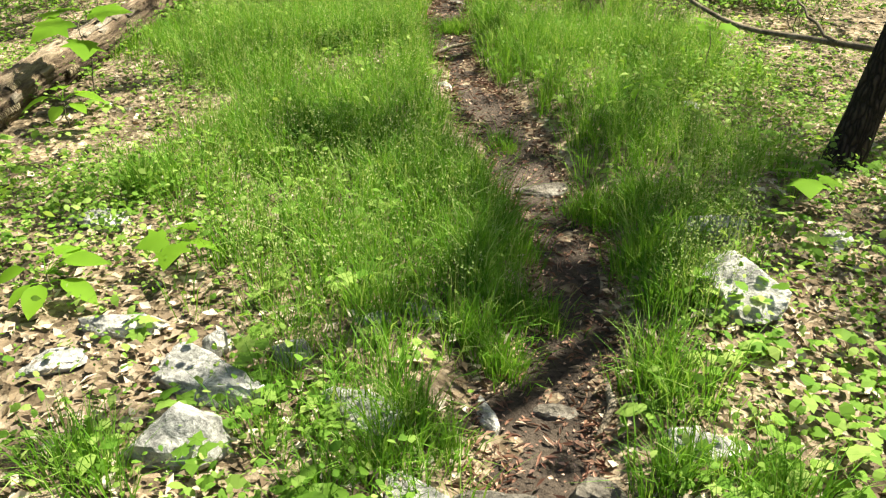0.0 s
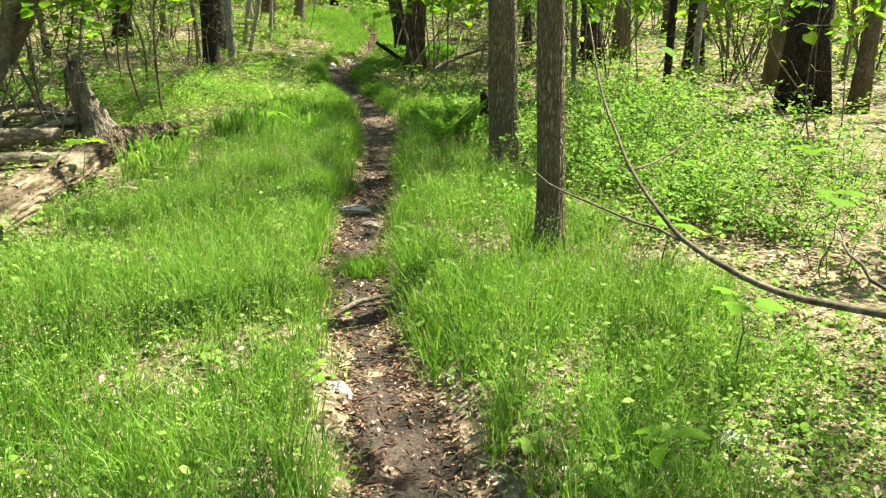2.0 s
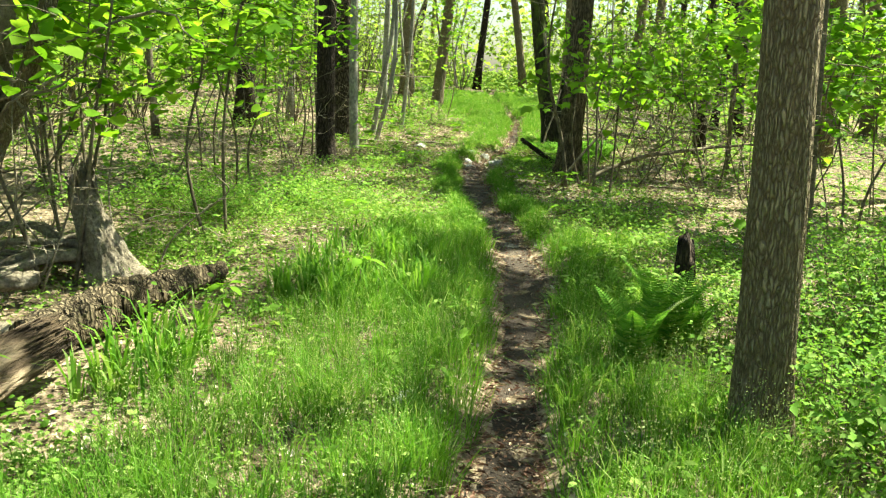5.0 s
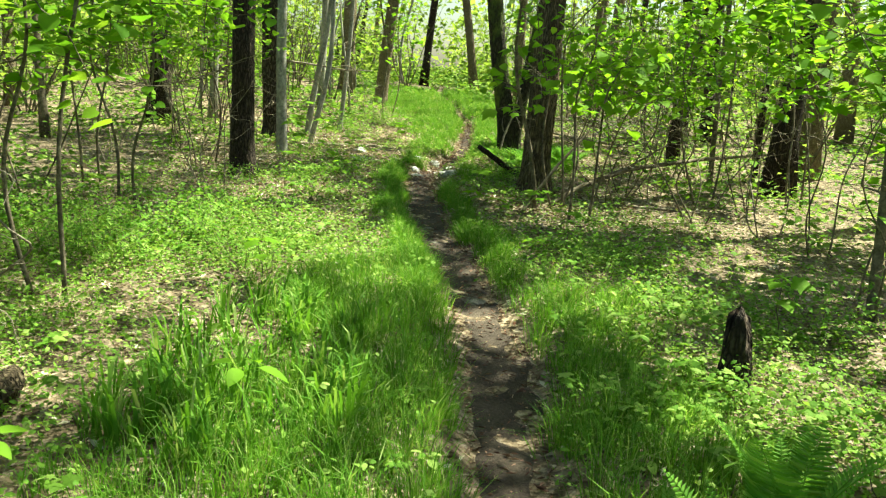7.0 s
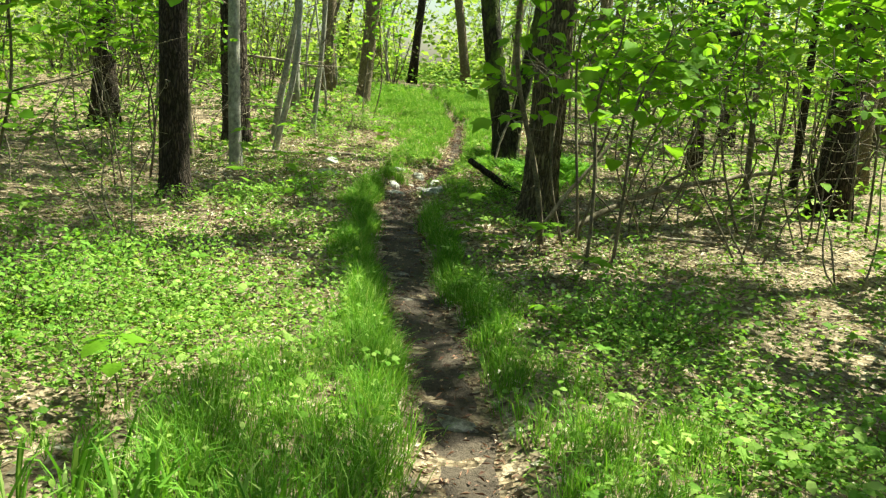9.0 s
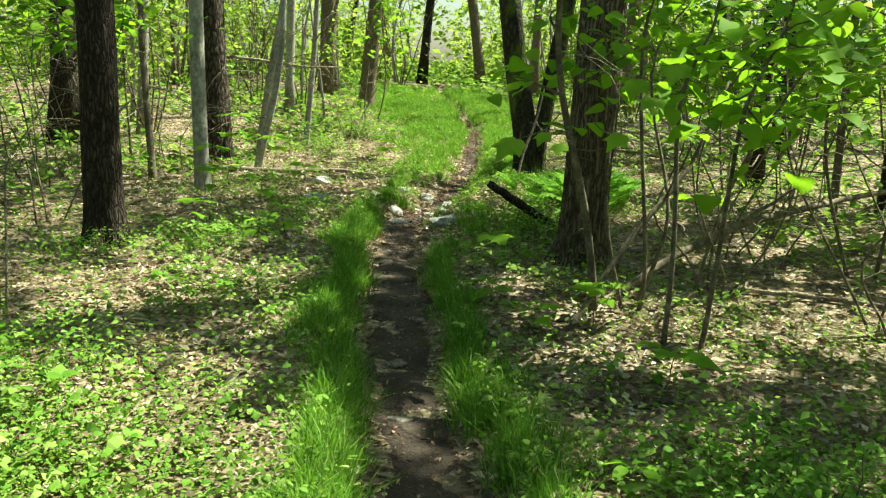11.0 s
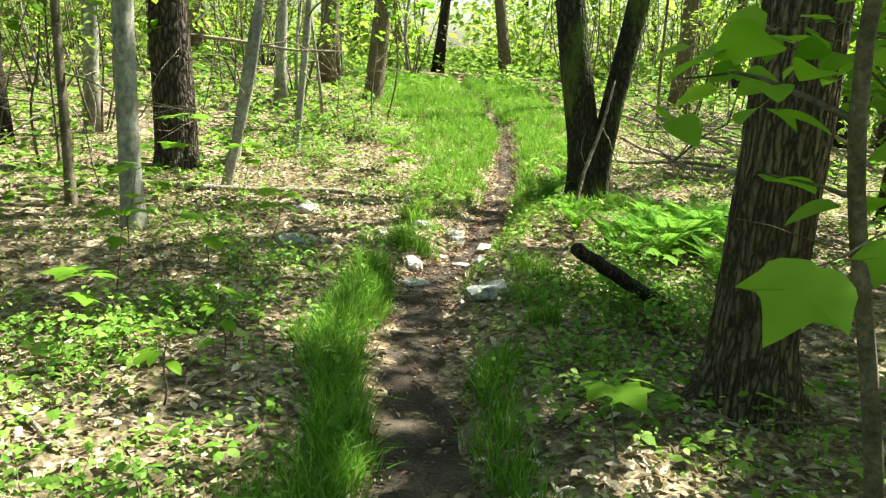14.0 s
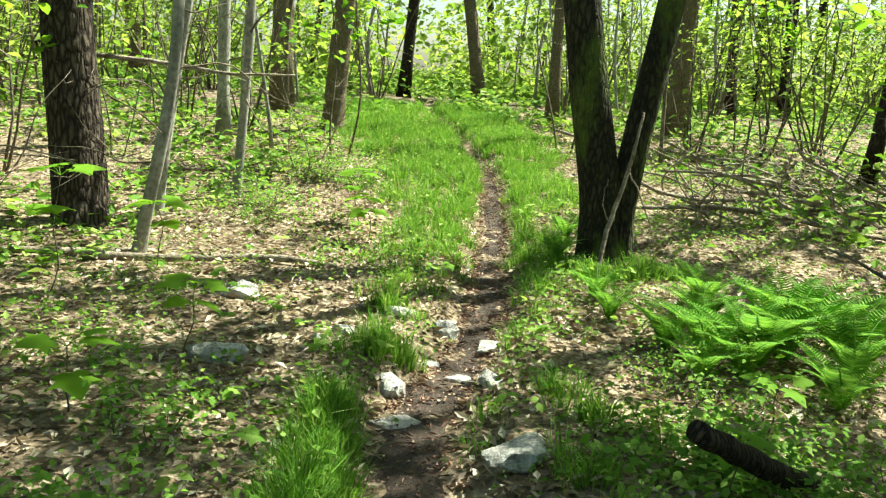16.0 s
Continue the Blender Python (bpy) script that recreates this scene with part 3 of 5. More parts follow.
tree(6.1, 22.6, 0.19, 15, GREY, M_BARK, (0.01, 0), 14, False, 0.4, crown=3200, crown_r=3.0)
tree(3.95, 23.5, 0.1, 14, "slim dark forest tree added so its wide crown casts shade", M_DARK, (0, 0), 14, False, 0.4, crown=3000, crown_r=2.6)
tree(2.75, 12.95, 0.035, 10, "slender leaning grey tree by the low bushes", M_TWIG, (-0.05, 0), 12, True, 0.3, crown=1500, crown_r=2.3, limbs=6)
tree(6.9, 15.9, 0.16, 14, GREY, M_BARK, (0, 0), 14, False, 0.4, crown=1400, crown_r=2.8)
tree(5.6, 27.2, 0.15, 13, "dark straight forest tree", M_DARK, (0, 0), 14, False, 0.3, crown=800)
tree(6.0, 13.2, 0.3, 15, "massive dark forest tree with a flared foot", M_DARK, (0.005, 0), 24, False, 0.4, crown=1100, crown_r=3)
tree(6.75, 13.1, 0.12, 12, "brown tree with a bare patch near its foot", M_BARK, (0, 0), 16, False, 0.4, crown=600)
tree(5.47, 15.9, 0.06, 8, "thin pale grey sapling", M_PALE, (0, 0), 10, False, 0.3, crown=250, name="sapling")

# added out of view: its crown throws shade on the start of the trail
tree(5.3, 5.9, 0.16, 13, "unseen brown-barked tree added so its crown shades the trail", M_BARK, (-0.02, 0), 14, False, 0.4, crown=2200, crown_r=2.8)

# added for the shade its crown casts on the trail around y 11
tree(4.3, 13.9, 0.06, 9, "slim dark young tree added among the shrubs for its shade", M_DARK, (-0.01, 0), 12, True, 0.3, crown=2200, crown_r=2.2, limbs=6)

# this pair is added to shade the floor right of the trail near y 19
tree(5.0, 22.0, 0.06, 9, "slim dark young tree added so its wide leafy crown casts shade", M_DARK, (-0.01, 0), 12, True, 0.3, crown=2400, crown_r=2.3, limbs=6)
tree(3.9, 20.8, 0.045, 8, "slender grey young tree added so its wide leafy crown casts shade", M_TWIG, (0.01, 0), 12, True, 0.3, crown=2200, crown_r=2.0, limbs=6)


def twin_tree():
    x, y = 0.87, 23.7
    e = thing("twin_tree", x, y, gz(x, y) - 0.04, "dark twin-stemmed tree with mossy bark", "tree")
    n = 40
    s = np.linspace(0, 1, n) ** 1.5
    a = through_points([(-0.07, 0, 0), (-0.12, 0, 0.6), (-0.24, 0, 1.2), (-0.42, 0, 2.2), (-0.8, 0.2, 5), (-0.7, 0.3, 12)], 300)
    b = through_points([(0.06, 0.02, 0), (0.07, 0.02, 0.5), (0.13, 0.02, 1.05), (0.25, 0.02, 1.8), (0.55, 0.0, 4), (1.5, -0.3, 11)], 300)
    for pts, r in ((a, 0.175), (b, 0.125)):
        p = pts[(s * 299).astype(int)]
        part("trunk", mesh_of("trunk", *tube(p, r * (1 - 0.7 * s), 28, 0.05, 0.03, 0.3, r * 50), M_MOSSBARK, True), e)
        for i in range(3):
            o = pts[200 + 30 * i]
            q = o + np.array([rng.normal(0, 1.4), rng.normal(0, 1.4), 1.2])
            part("limb", mesh_of("limb", *tube(bent(o, q, 7, 0.05), np.linspace(0.05, 0.015, 7), 6), M_MOSSBARK, True), e)
    pos = np.array([0.3, 0, 9.5]) + rng.normal(0, 1, (2200, 3)) * np.array([1.9, 1.7, 1.5])
    pos = canopy(pos, (x, y, 0))
    m = len(pos)
    v, f = stamp(*LEAF2, pos, rand_dirs(m, -0.2), near_up(m, 0.5), 0.17 * rng.uniform(0.7, 1.3, m))
    part("crown", mesh_of("crown", v, f, M_CROWN), e)


twin_tree()

# thin poles behind the clearing
for i in range(42):
    x, y = rng.uniform(-9, 9), rng.uniform(27, 44)
    if abs(x + 0.3) < 1.6 and y < 37:
        continue
    tree(x, y, rng.uniform(0.018, 0.045), rng.uniform(4.5, 8), "thin grey pole of a young tree in the thicket", M_PALE if i % 3 else M_TWIG, (rng.normal(0, 0.06), rng.normal(0, 0.04)), 7, False, 0.2, crown=150, crown_r=1.1, crown_z=0.45, limbs=3, name="young_tree", group="young trees of the thicket", bend=0.03, leaf=0.14)

# the woods around
placed = [(1.2, 8.7), (1.1, 6.5), (2, 4)]
count = 0
while count < 78:
    x, y = rng.uniform(-19, 19), rng.uniform(-6, 58)
    if (y < 27 and abs(x - float(trail_x(y))) < 5.2) or (y >= 27 and abs(x + 0.3) < 1.2 + 0.2 * max(0, 36 - y)) or any((x - a) ** 2 + (y - b) ** 2 < 2.2 for a, b in placed):
        continue
    placed.append((x, y))
    kind = rng.uniform()
    r = rng.uniform(0.05, 0.1) if kind < 0.45 else rng.uniform(0.1, 0.2)
    tree(x, y, r, 7 + r * 45, ("slim grey forest tree" if r < 0.1 else "brown-barked forest tree") + " deeper in the woods", (M_PALE if kind < 0.2 else M_TWIG if kind < 0.45 else M_DARK if kind < 0.72 else M_BARK),
         (rng.normal(0, 0.03), rng.normal(0, 0.03)), 10, False, 0.3, crown=int(300 + r * 3000), crown_r=1.2 + r * 7, limbs=4, group="trees of the surrounding woods", bend=0.02)
    count += 1


# ---- fallen wood, stumps, rocks ----
def wood(name, pts, radii, label, category, material=None, n=24, sides=12, rough=0.1, twigs=(), group="", sub="twig", ridges=0.0):
    """A branch or log along a few points, with its side twigs as parts."""
    o = np.asarray(pts[0], float)
    e = thing(name, *o, label, category, group)
    p = through_points(np.asarray(pts, float) - o, n)
    p += rng.normal(0, 0.25, p.shape) * radii[0] * 0.3
    stem = part("stem", mesh_of("stem", *tube(p, np.interp(np.linspace(0, 1, n), np.linspace(0, 1, len(radii)), radii), sides, rough, ridges, 0, o[0]), material or M_DEAD, True), e)
    for tp, r in twigs:
        q = through_points(np.asarray(tp, float) - o, 10)
        q[1:-1] += rng.normal(0, r * 0.8, (8, 3))
        part(sub, mesh_of(sub, *tube(q, np.linspace(r, r * 0.35, 10), 6), material or M_DEAD, True), stem)
    return e


def G(x, y, dz=0.0):
    return (x, y, gz(x, y) + dz)


def fallen_log():
    e = thing("fallen_log", -2.1, 6.5, gz(-2.1, 6.5), "rotten fallen log with peeling bark and a broken end", "log")
    p = through_points([(-0.3, -3.2, 0.07), (-0.16, -1.0, 0.08), (-0.06, 1.0, 0.1), (-0.02, 1.8, 0.14), (0.02, 2.4, 0.19)], 120)
    rad = np.interp(np.linspace(0, 1, 120), [0, 0.5, 0.9, 1], [0.105, 0.12, 0.125, 0.105])
    v, f = tube(p, rad, 110, 0.16, 0.12, 0, 1.0)
    end = v[:, 1] > 2.15
    v[end, 1] += rng.uniform(-0.12, 0.12, end.sum())
    part("wood", mesh_of("wood", v, f, M_ROT, True), e)
    for i in range(64):
        a, t = rng.uniform(-1.1, 1.7), rng.uniform(0.05, 0.9 if i % 4 else 0.98)
        c = p[int(t * 119)]
        n = np.array([math.sin(a), 0, math.cos(a)])
        L, W = rng.uniform(0.06, 0.26), rng.uniform(0.008, 0.028)
        tv = np.array([[-1, -1, 0], [0, -1.1, 0.02 / L], [1, -0.9, 0], [-1, 1, 0], [0, 0.9, 0.02 / L], [1, 1.1, 0]])
        tf = np.array([[0, 1, 4], [0, 4, 3], [1, 2, 5], [1, 5, 4]])
        v, f = stamp(tv, tf, (c + n * (rad[int(t * 119)] + 0.010))[None], np.array([[rng.normal(0, 0.08), 1, 0.03]]), n[None], [L / 2], [W])
        v2, f2 = v - n * 0.012, f[:, ::-1]
        part("bark_flake", mesh_of("bark_flake", *join([(v, f), (v2, f2)]), (M_DEAD, M_BARK, M_ROT)[i % 3]), e)


fallen_log()
wood("log", [G(-2.3, 9.0, 0.12), G(-2.15, 9.8, 0.13), G(-1.98, 10.4, 0.11), G(-1.9, 10.75, 0.1)], [0.1, 0.115, 0.1, 0.06], "dark rotten log lying behind the fallen log", "log", M_BROWN, 60, 50, 0.2, ridges=0.12)
wood("root_log", [G(-4.2, 9.0, 0.1), G(-3.5, 9.5, 0.22), G(-2.8, 10.0, 0.15)], [0.05, 0.075, 0.05], "grey weathered root lying by the snag", "log", M_DEAD, 60, 50, 0.25, ridges=0.15)
wood("root_log", [G(-4.4, 8.6, 0.08), G(-3.4, 9.0, 0.12), G(-2.5, 9.4, 0.08)], [0.035, 0.055, 0.04], "grey weathered root lying by the snag", "log", M_DEAD, 60, 44, 0.25, ridges=0.15)


def snag():
    x, y = -2.75, 10.6
    e = thing("broken_snag", x, y, gz(x, y) - 0.03, "grey broken tree stump with a torn hollow top", "stump")
    p = through_points([(0.16, 0, 0), (0.08, 0, 0.25), (-0.02, 0, 0.5), (-0.08, 0, 0.68)], 40)
    v, f = tube(p, np.linspace(0.145, 0.06, 40), 72, 0.22, 0.24, 0.5, 2.0)
    t = v[:, 2] > 0.6
    v[t, 2] += rng.uniform(-0.12, 0.2, t.sum())
    part("wood", mesh_of("wood", v, f, M_DEAD, True), e)
    for i in range(16):
        a, L = rng.uniform(2.2, 4.4), rng.uniform(0.6, 1.5)
        ex, ey = math.cos(a) * L, math.sin(a) * L * 0.8
        z1 = gz(x + ex, y + ey) - gz(x, y)
        r = rng.uniform(0.012, 0.045)
        q = through_points([(0, 0, rng.uniform(0.05, 0.3)), (ex * 0.4 + rng.normal(0, 0.1), ey * 0.4 + rng.normal(0, 0.1), rng.uniform(0.1, 0.4)), (ex * 0.75 + rng.normal(0, 0.12), ey * 0.75 + rng.normal(0, 0.12), rng.uniform(0.05, 0.3)), (ex, ey, z1 + r)], 22)
        part("root", mesh_of("root", *tube(q, np.linspace(r * 1.2, r * 0.5, 22), 12, 0.2), M_DEAD, True), e)
    lean = thing("crooked_tree", x - 1.0, y - 0.4, gz(x - 1, y - 0.4), "crooked grey trunk leaning out of the root tangle", "tree")
    q = through_points([(-0.25, -0.1, 0), (0.1, 0, 0.35), (0.42, 0.1, 0.8), (0.6, 0.1, 1.5), (0.75, 0.15, 2.6), (0.8, 0.3, 4.5)], 40)
    part("trunk", mesh_of("trunk", *tube(q, np.linspace(0.1, 0.03, 40), 30, 0.22, 0.14, 0.3, 3), M_DEAD, True), lean)
    q2 = through_points([(0.45, 0.1, 0.8), (0.75, 0.1, 1.3), (1.0, 0.1, 2.0), (1.3, 0.2, 3.4)], 30)
    part("limb", mesh_of("limb", *tube(q2, np.linspace(0.07, 0.02, 30), 12, 0.1), M_BARK, True), lean)
    for i in range(34):
        o = q[rng.integers(8, 34)]
        d = o + np.array([rng.normal(0, 0.7), rng.normal(-0.2, 0.5), rng.normal(0.05, 0.35)])
        part("twig", mesh_of("twig", *tube(bent(o, d, 9, 0.08), np.linspace(0.014, 0.004, 9), 5), M_DEAD, True), lean)
    part("branch", mesh_of("branch", *tube(through_points([(0.55, 0.0, 1.15), (0.1, -0.5, 1.25), (-0.6, -0.9, 1.1), (-1.3, -1.3, 1.0)], 20), np.linspace(0.03, 0.018, 20), 8, 0.1), M_DEAD, True), lean)


snag()
wood("dead_branch", [G(3.3, 4.2, 0.03), (2.6, 4.7, 0.27), (1.85, 5.3, 0.27), (1.62, 5.8, 0.36), (1.5, 6.3, 0.6), (1.45, 6.8, 0.95), (1.5, 7.4, 1.35)], [0.022, 0.021, 0.018, 0.014, 0.010, 0.007, 0.004],
     "long bare dead branch lying across the undergrowth", "branch", M_TWIG, 44, 10, 0.08,
     [([(1.62, 5.8, 0.36), (1.35, 6.1, 0.42), (1.0, 6.4, 0.55), (0.85, 6.6, 0.72)], 0.008), ([(0.95, 6.45, 0.6), (0.92, 6.2, 0.7)], 0.006), ([(1.5, 6.3, 0.6), (1.75, 6.5, 0.62), (2.2, 7.0, 0.75)], 0.008), ([(2.3, 4.9, 0.28), (2.2, 5.3, 0.4), (2.4, 5.8, 0.42)], 0.012)])
wood("fallen_branch", [(0.16, 19.0, 0.53), (0.38, 19.2, 0.37), (0.62, 19.43, 0.2), (0.92, 19.7, 0.03)], [0.035, 0.04, 0.04, 0.035], "dark dead branch propped up with a broken end", "branch", M_DARK, 14, 16, 0.1)
wood("stick", [G(0.5, 2.12, 0.025), G(0.5, 2.0, 0.03), G(0.44, 1.89, 0.02)], [0.012, 0.014, 0.008], "pale bent dead stick on the trail", "stick", M_DEAD, 16, 8)
wood("stick", [G(-0.05, 6.1, 0.03), G(0.05, 6.22, 0.04), G(0.28, 6.25, 0.02)], [0.013, 0.015, 0.008], "small grey forked stick on the trail", "stick", M_DEAD, 14, 8, twigs=[([G(0.05, 6.22, 0.04), G(-0.02, 6.4, 0.03)], 0.008)])
for x, y, a, L, r in [(-2.6, 22.9, 0.1, 1.3, 0.035), (-1.75, 22.9, -0.2, 0.8, 0.03), (-3.4, 23.0, 0.5, 1.0, 0.03), (-2.0, 17.6, 2.4, 0.5, 0.012), (-1.5, 15.5, 2.2, 0.5, 0.01), (1.6, 19.0, 0.4, 1.2, 0.02), (2.1, 17.6, 2.8, 1.5, 0.018),
                      (1.3, 17.5, 2.6, 1.2, 0.016), (2.6, 16.8, 0.3, 1.0, 0.014), (-2.6, 14.9, 0.2, 1.4, 0.02), (-0.9, 7.2, 1.4, 0.5, 0.007), (3.2, 8.4, 0.2, 1.4, 0.03), (3.6, 8.9, 2.9, 1.0, 0.02), (-1.9, 16.3, 2.9, 0.6, 0.01), (-3.3, 26.6, 0.1, 1.6, 0.03)]:
    d = np.array([math.cos(a), math.sin(a)]) * L / 2
    wood("fallen_stick", [G(x - d[0], y - d[1], r), G(x + 0.04, y - 0.03, r + 0.015), G(x + d[0], y + d[1], r * 0.6)], [r, r * 0.9, r * 0.5], "grey dead stick lying on leaf litter", "stick", M_DEAD, 14, 7, 0.1, group="fallen sticks")
for i in range(34):
    x, y = rng.uniform(1.9, 5.4), rng.uniform(25.0, 29.0)
    a, L = rng.normal(0.1, 0.7), rng.uniform(0.9, 2.6)
    d = np.array([math.cos(a), math.sin(a)]) * L / 2
    z, r = rng.uniform(0.03, 0.6), rng.uniform(0.009, 0.026)
    end = gz(x + d[0], y + d[1])
    q = np.array([x - d[0], y - d[1], gz(x - d[0], y - d[1]) + z])
    p = bent(q, (x + d[0], y + d[1], end + 0.02), 6, 0.06)
    tw = []
    for k in (2, 3, 4):
        tw.append(([p[k], p[k] + rng.normal(0, 0.2, 3) + (0, 0, 0.1), p[k] + rng.normal(0, 0.38, 3) + (0, 0, 0.22)], r * 0.5))
    wood("brush_branch", list(p), [r, r * 1.1, r * 0.5], "bare grey branch in a heap of dead brushwood", "branch", M_DEAD, 14, 6, 0.1, tw, "brushwood heap")
wood("leaning_branch", [G(0.6, 22.85, 0.0), (0.68, 23.0, 0.4), (0.84, 23.15, 0.85), (0.93, 23.22, 1.3)], [0.018, 0.02, 0.016, 0.008], "pale dead branch leaning against the twin tree", "branch", M_DEAD, 24, 8, 0.1, [([(0.84, 23.15, 0.85), (0.98, 23.1, 0.6), (1.08, 23.05, 0.3)], 0.008), ([(0.7, 23.02, 0.45), (0.62, 23.0, 0.62), (0.66, 23.0, 0.8)], 0.005)])
wood("hanging_branch", [(-4.0, 24.62, 1.52), (-3.2, 24.58, 1.47), (-2.6, 24.6, 1.4), (-2.0, 24.7, 1.42)], [0.024, 0.022, 0.016, 0.008], "dead branch hung up across young stems", "branch", M_DEAD, 24, 8, 0.1, [([(-2.9, 24.58, 1.43), (-2.75, 24.5, 1.1), (-2.8, 24.45, 0.7)], 0.008), ([(-2.5, 24.6, 1.4), (-2.2, 24.5, 1.6)], 0.006)])


def small_stump():
    x, y = 1.41, 11.66
    e = thing("small_stump", x, y, gz(x, y) - 0.03, "short blackened rotten stump with jagged top", "stump")
    v, f = tube(through_points([(0, 0, 0), (0.01, 0, 0.16), (0, 0, 0.3)], 16), np.linspace(0.085, 0.065, 16), 24, 0.08, 0.06, 0.25, 1)
    t = v[:, 2] > 0.25
    v[t, 2] += 0.09 * np.sin(np.arctan2(v[t, 1], v[t, 0]) * 2.5) + rng.uniform(-0.04, 0.05, t.sum())
    part("wood", mesh_of("wood", v, f, M_DARK, True), e)


small_stump()


def rock(x, y, sx, sy, sz, label, sink=0.35, rot=0.0, seed=0.0, material=None):
    bm = bmesh.new()
    bmesh.ops.create_icosphere(bm, subdivisions=4 if max(sx, sy) > 0.09 else 3, radius=1.0)
    cuts = [(Vector((math.sin(seed * 3 + k * 2.4) * math.sqrt(1 - h * h), math.cos(seed * 3 + k * 2.4) * math.sqrt(1 - h * h), h)), 0.72 + 0.22 * math.sin(seed * 7 + k * 5)) for k, h in enumerate(np.linspace(-0.95, 0.97, 15))]
    for v in bm.verts:
        c = v.co.normalized()
        d = min([1.25] + [r / max(c.dot(n), 0.05) for n, r in cuts])
        d *= 1 + 0.10 * noise.noise(c * 2.2 + Vector((seed, 0, 0))) + 0.05 * noise.noise(c * 5.1 + Vector((0, seed, 0))) + 0.03 * noise.noise(c * 13)
        v.co = Vector((c.x * sx, c.y * sy, c.z * sz)) * d * 1.42
    bm.normal_update()
    me = bpy.data.meshes.new("rock")
    bm.to_mesh(me)
    bm.free()
    me.materials.append(material or M_ROCK)
    ob = new("rock", me)
    ob.matrix_world = pose(x, y, gz(x, y) + sz * (1 - 2 * sink), 4 * math.sin(seed), 5 * math.cos(seed * 2), math.degrees(rot))
    tagged(ob, label, "rock")


WHITE = "pale grey lichened rock half sunk in the ground"
FLAT = "flat pale stone set in the trail"
DULL = "dull brown stone trodden into the trail"
for i, (x, y, sx, sy, sz, lab) in enumerate([
        (1.0, 2.42, 0.165, 0.14, 0.085, "large pale grey angular rock beside the trail"), (1.02, 2.9, 0.12, 0.07, 0.06, WHITE), (-0.71, 1.7, 0.115, 0.085, 0.095, "rough white rock in the ground cover"),
        (-0.71, 2.02, 0.2, 0.075, 0.07, "long low grey slab of rock in plants"), (-1.04, 2.26, 0.1, 0.06, 0.045, WHITE), (-0.71, 2.17, 0.05, 0.04, 0.05, WHITE), (-0.23, 1.86, 0.13, 0.06, 0.05, "narrow grey stone among grass"),
        (-0.47, 2.12, 0.05, 0.045, 0.045, WHITE), (0.12, 2.0, 0.03, 0.075, 0.035, FLAT), (0.13, 1.6, 0.1, 0.06, 0.05, DULL), (0.39, 1.64, 0.06, 0.05, 0.06, DULL), (0.67, 1.72, 0.11, 0.05, 0.035, "flat pale stone among grass tufts"),
        (0.47, 3.64, 0.1, 0.07, 0.04, DULL), (-0.23, 2.31, 0.06, 0.03, 0.022, FLAT), (-0.07, 2.35, 0.09, 0.03, 0.022, FLAT), (-1.36, 3.0, 0.09, 0.09, 0.04, WHITE), (-1.17, 2.06, 0.1, 0.05, 0.03, WHITE), (-0.08, 1.56, 0.09, 0.06, 0.04, WHITE),
        (0.34, 2.02, 0.06, 0.04, 0.03, DULL), (1.5, 2.84, 0.07, 0.05, 0.05, WHITE), (0.0, 5.1, 0.04, 0.09, 0.03, FLAT), (-0.05, 8.15, 0.12, 0.1, 0.032, "pale flat stone at the edge of the trail"), (0.13, 7.72, 0.08, 0.06, 0.03, DULL),
        (0.78, 8.6, 0.07, 0.05, 0.04, WHITE), (-0.37, 8.95, 0.08, 0.06, 0.05, WHITE), (0.06, 13.3, 0.11, 0.06, 0.03, DULL), (-0.3, 15.5, 0.06, 0.05, 0.025, DULL), (-0.38, 16.3, 0.09, 0.06, 0.03, DULL), (-0.33, 17.0, 0.08, 0.05, 0.02, DULL), (1.08, 4.35, 0.07, 0.05, 0.03, WHITE), (1.4, 4.55, 0.07, 0.04, 0.03, WHITE),
        (-1.72, 20.85, 0.15, 0.09, 0.1, "rounded grey rock in leaf litter"), (-1.85, 21.95, 0.12, 0.09, 0.08, "pale rock in leaf litter"), (-0.81, 20.75, 0.1, 0.08, 0.09, "angular grey stone in the trail"), (-0.78, 20.4, 0.13, 0.07, 0.05, FLAT),
        (-0.23, 19.85, 0.17, 0.11, 0.085, "broad rounded pale rock beside the trail"), (-0.28, 20.9, 0.09, 0.08, 0.07, "grey stone beside the trail"), (-0.54, 21.75, 0.09, 0.07, 0.1, "upright pale stone beside the trail"), (-0.25, 21.55, 0.14, 0.07, 0.05, FLAT),
        (-1.13, 21.45, 0.08, 0.05, 0.04, FLAT), (-0.82, 21.8, 0.1, 0.06, 0.07, WHITE), (-1.25, 21.3, 0.06, 0.04, 0.03, FLAT), (-0.45, 21.1, 0.08, 0.06, 0.04, FLAT), (-0.62, 21.3, 0.07, 0.05, 0.03, FLAT), (0.85, 21.7, 0.12, 0.08, 0.05, WHITE)]):
    if y > 15:
        sx, sy, sz = 0.82 * sx, 0.82 * sy, 0.8 * sz
    rock(x, y, sx, sy, sz, lab, 0.38, 0.35 * math.sin(i * 1.7), i * 2.3, M_DIRTY if lab == DULL else M_ROCK)


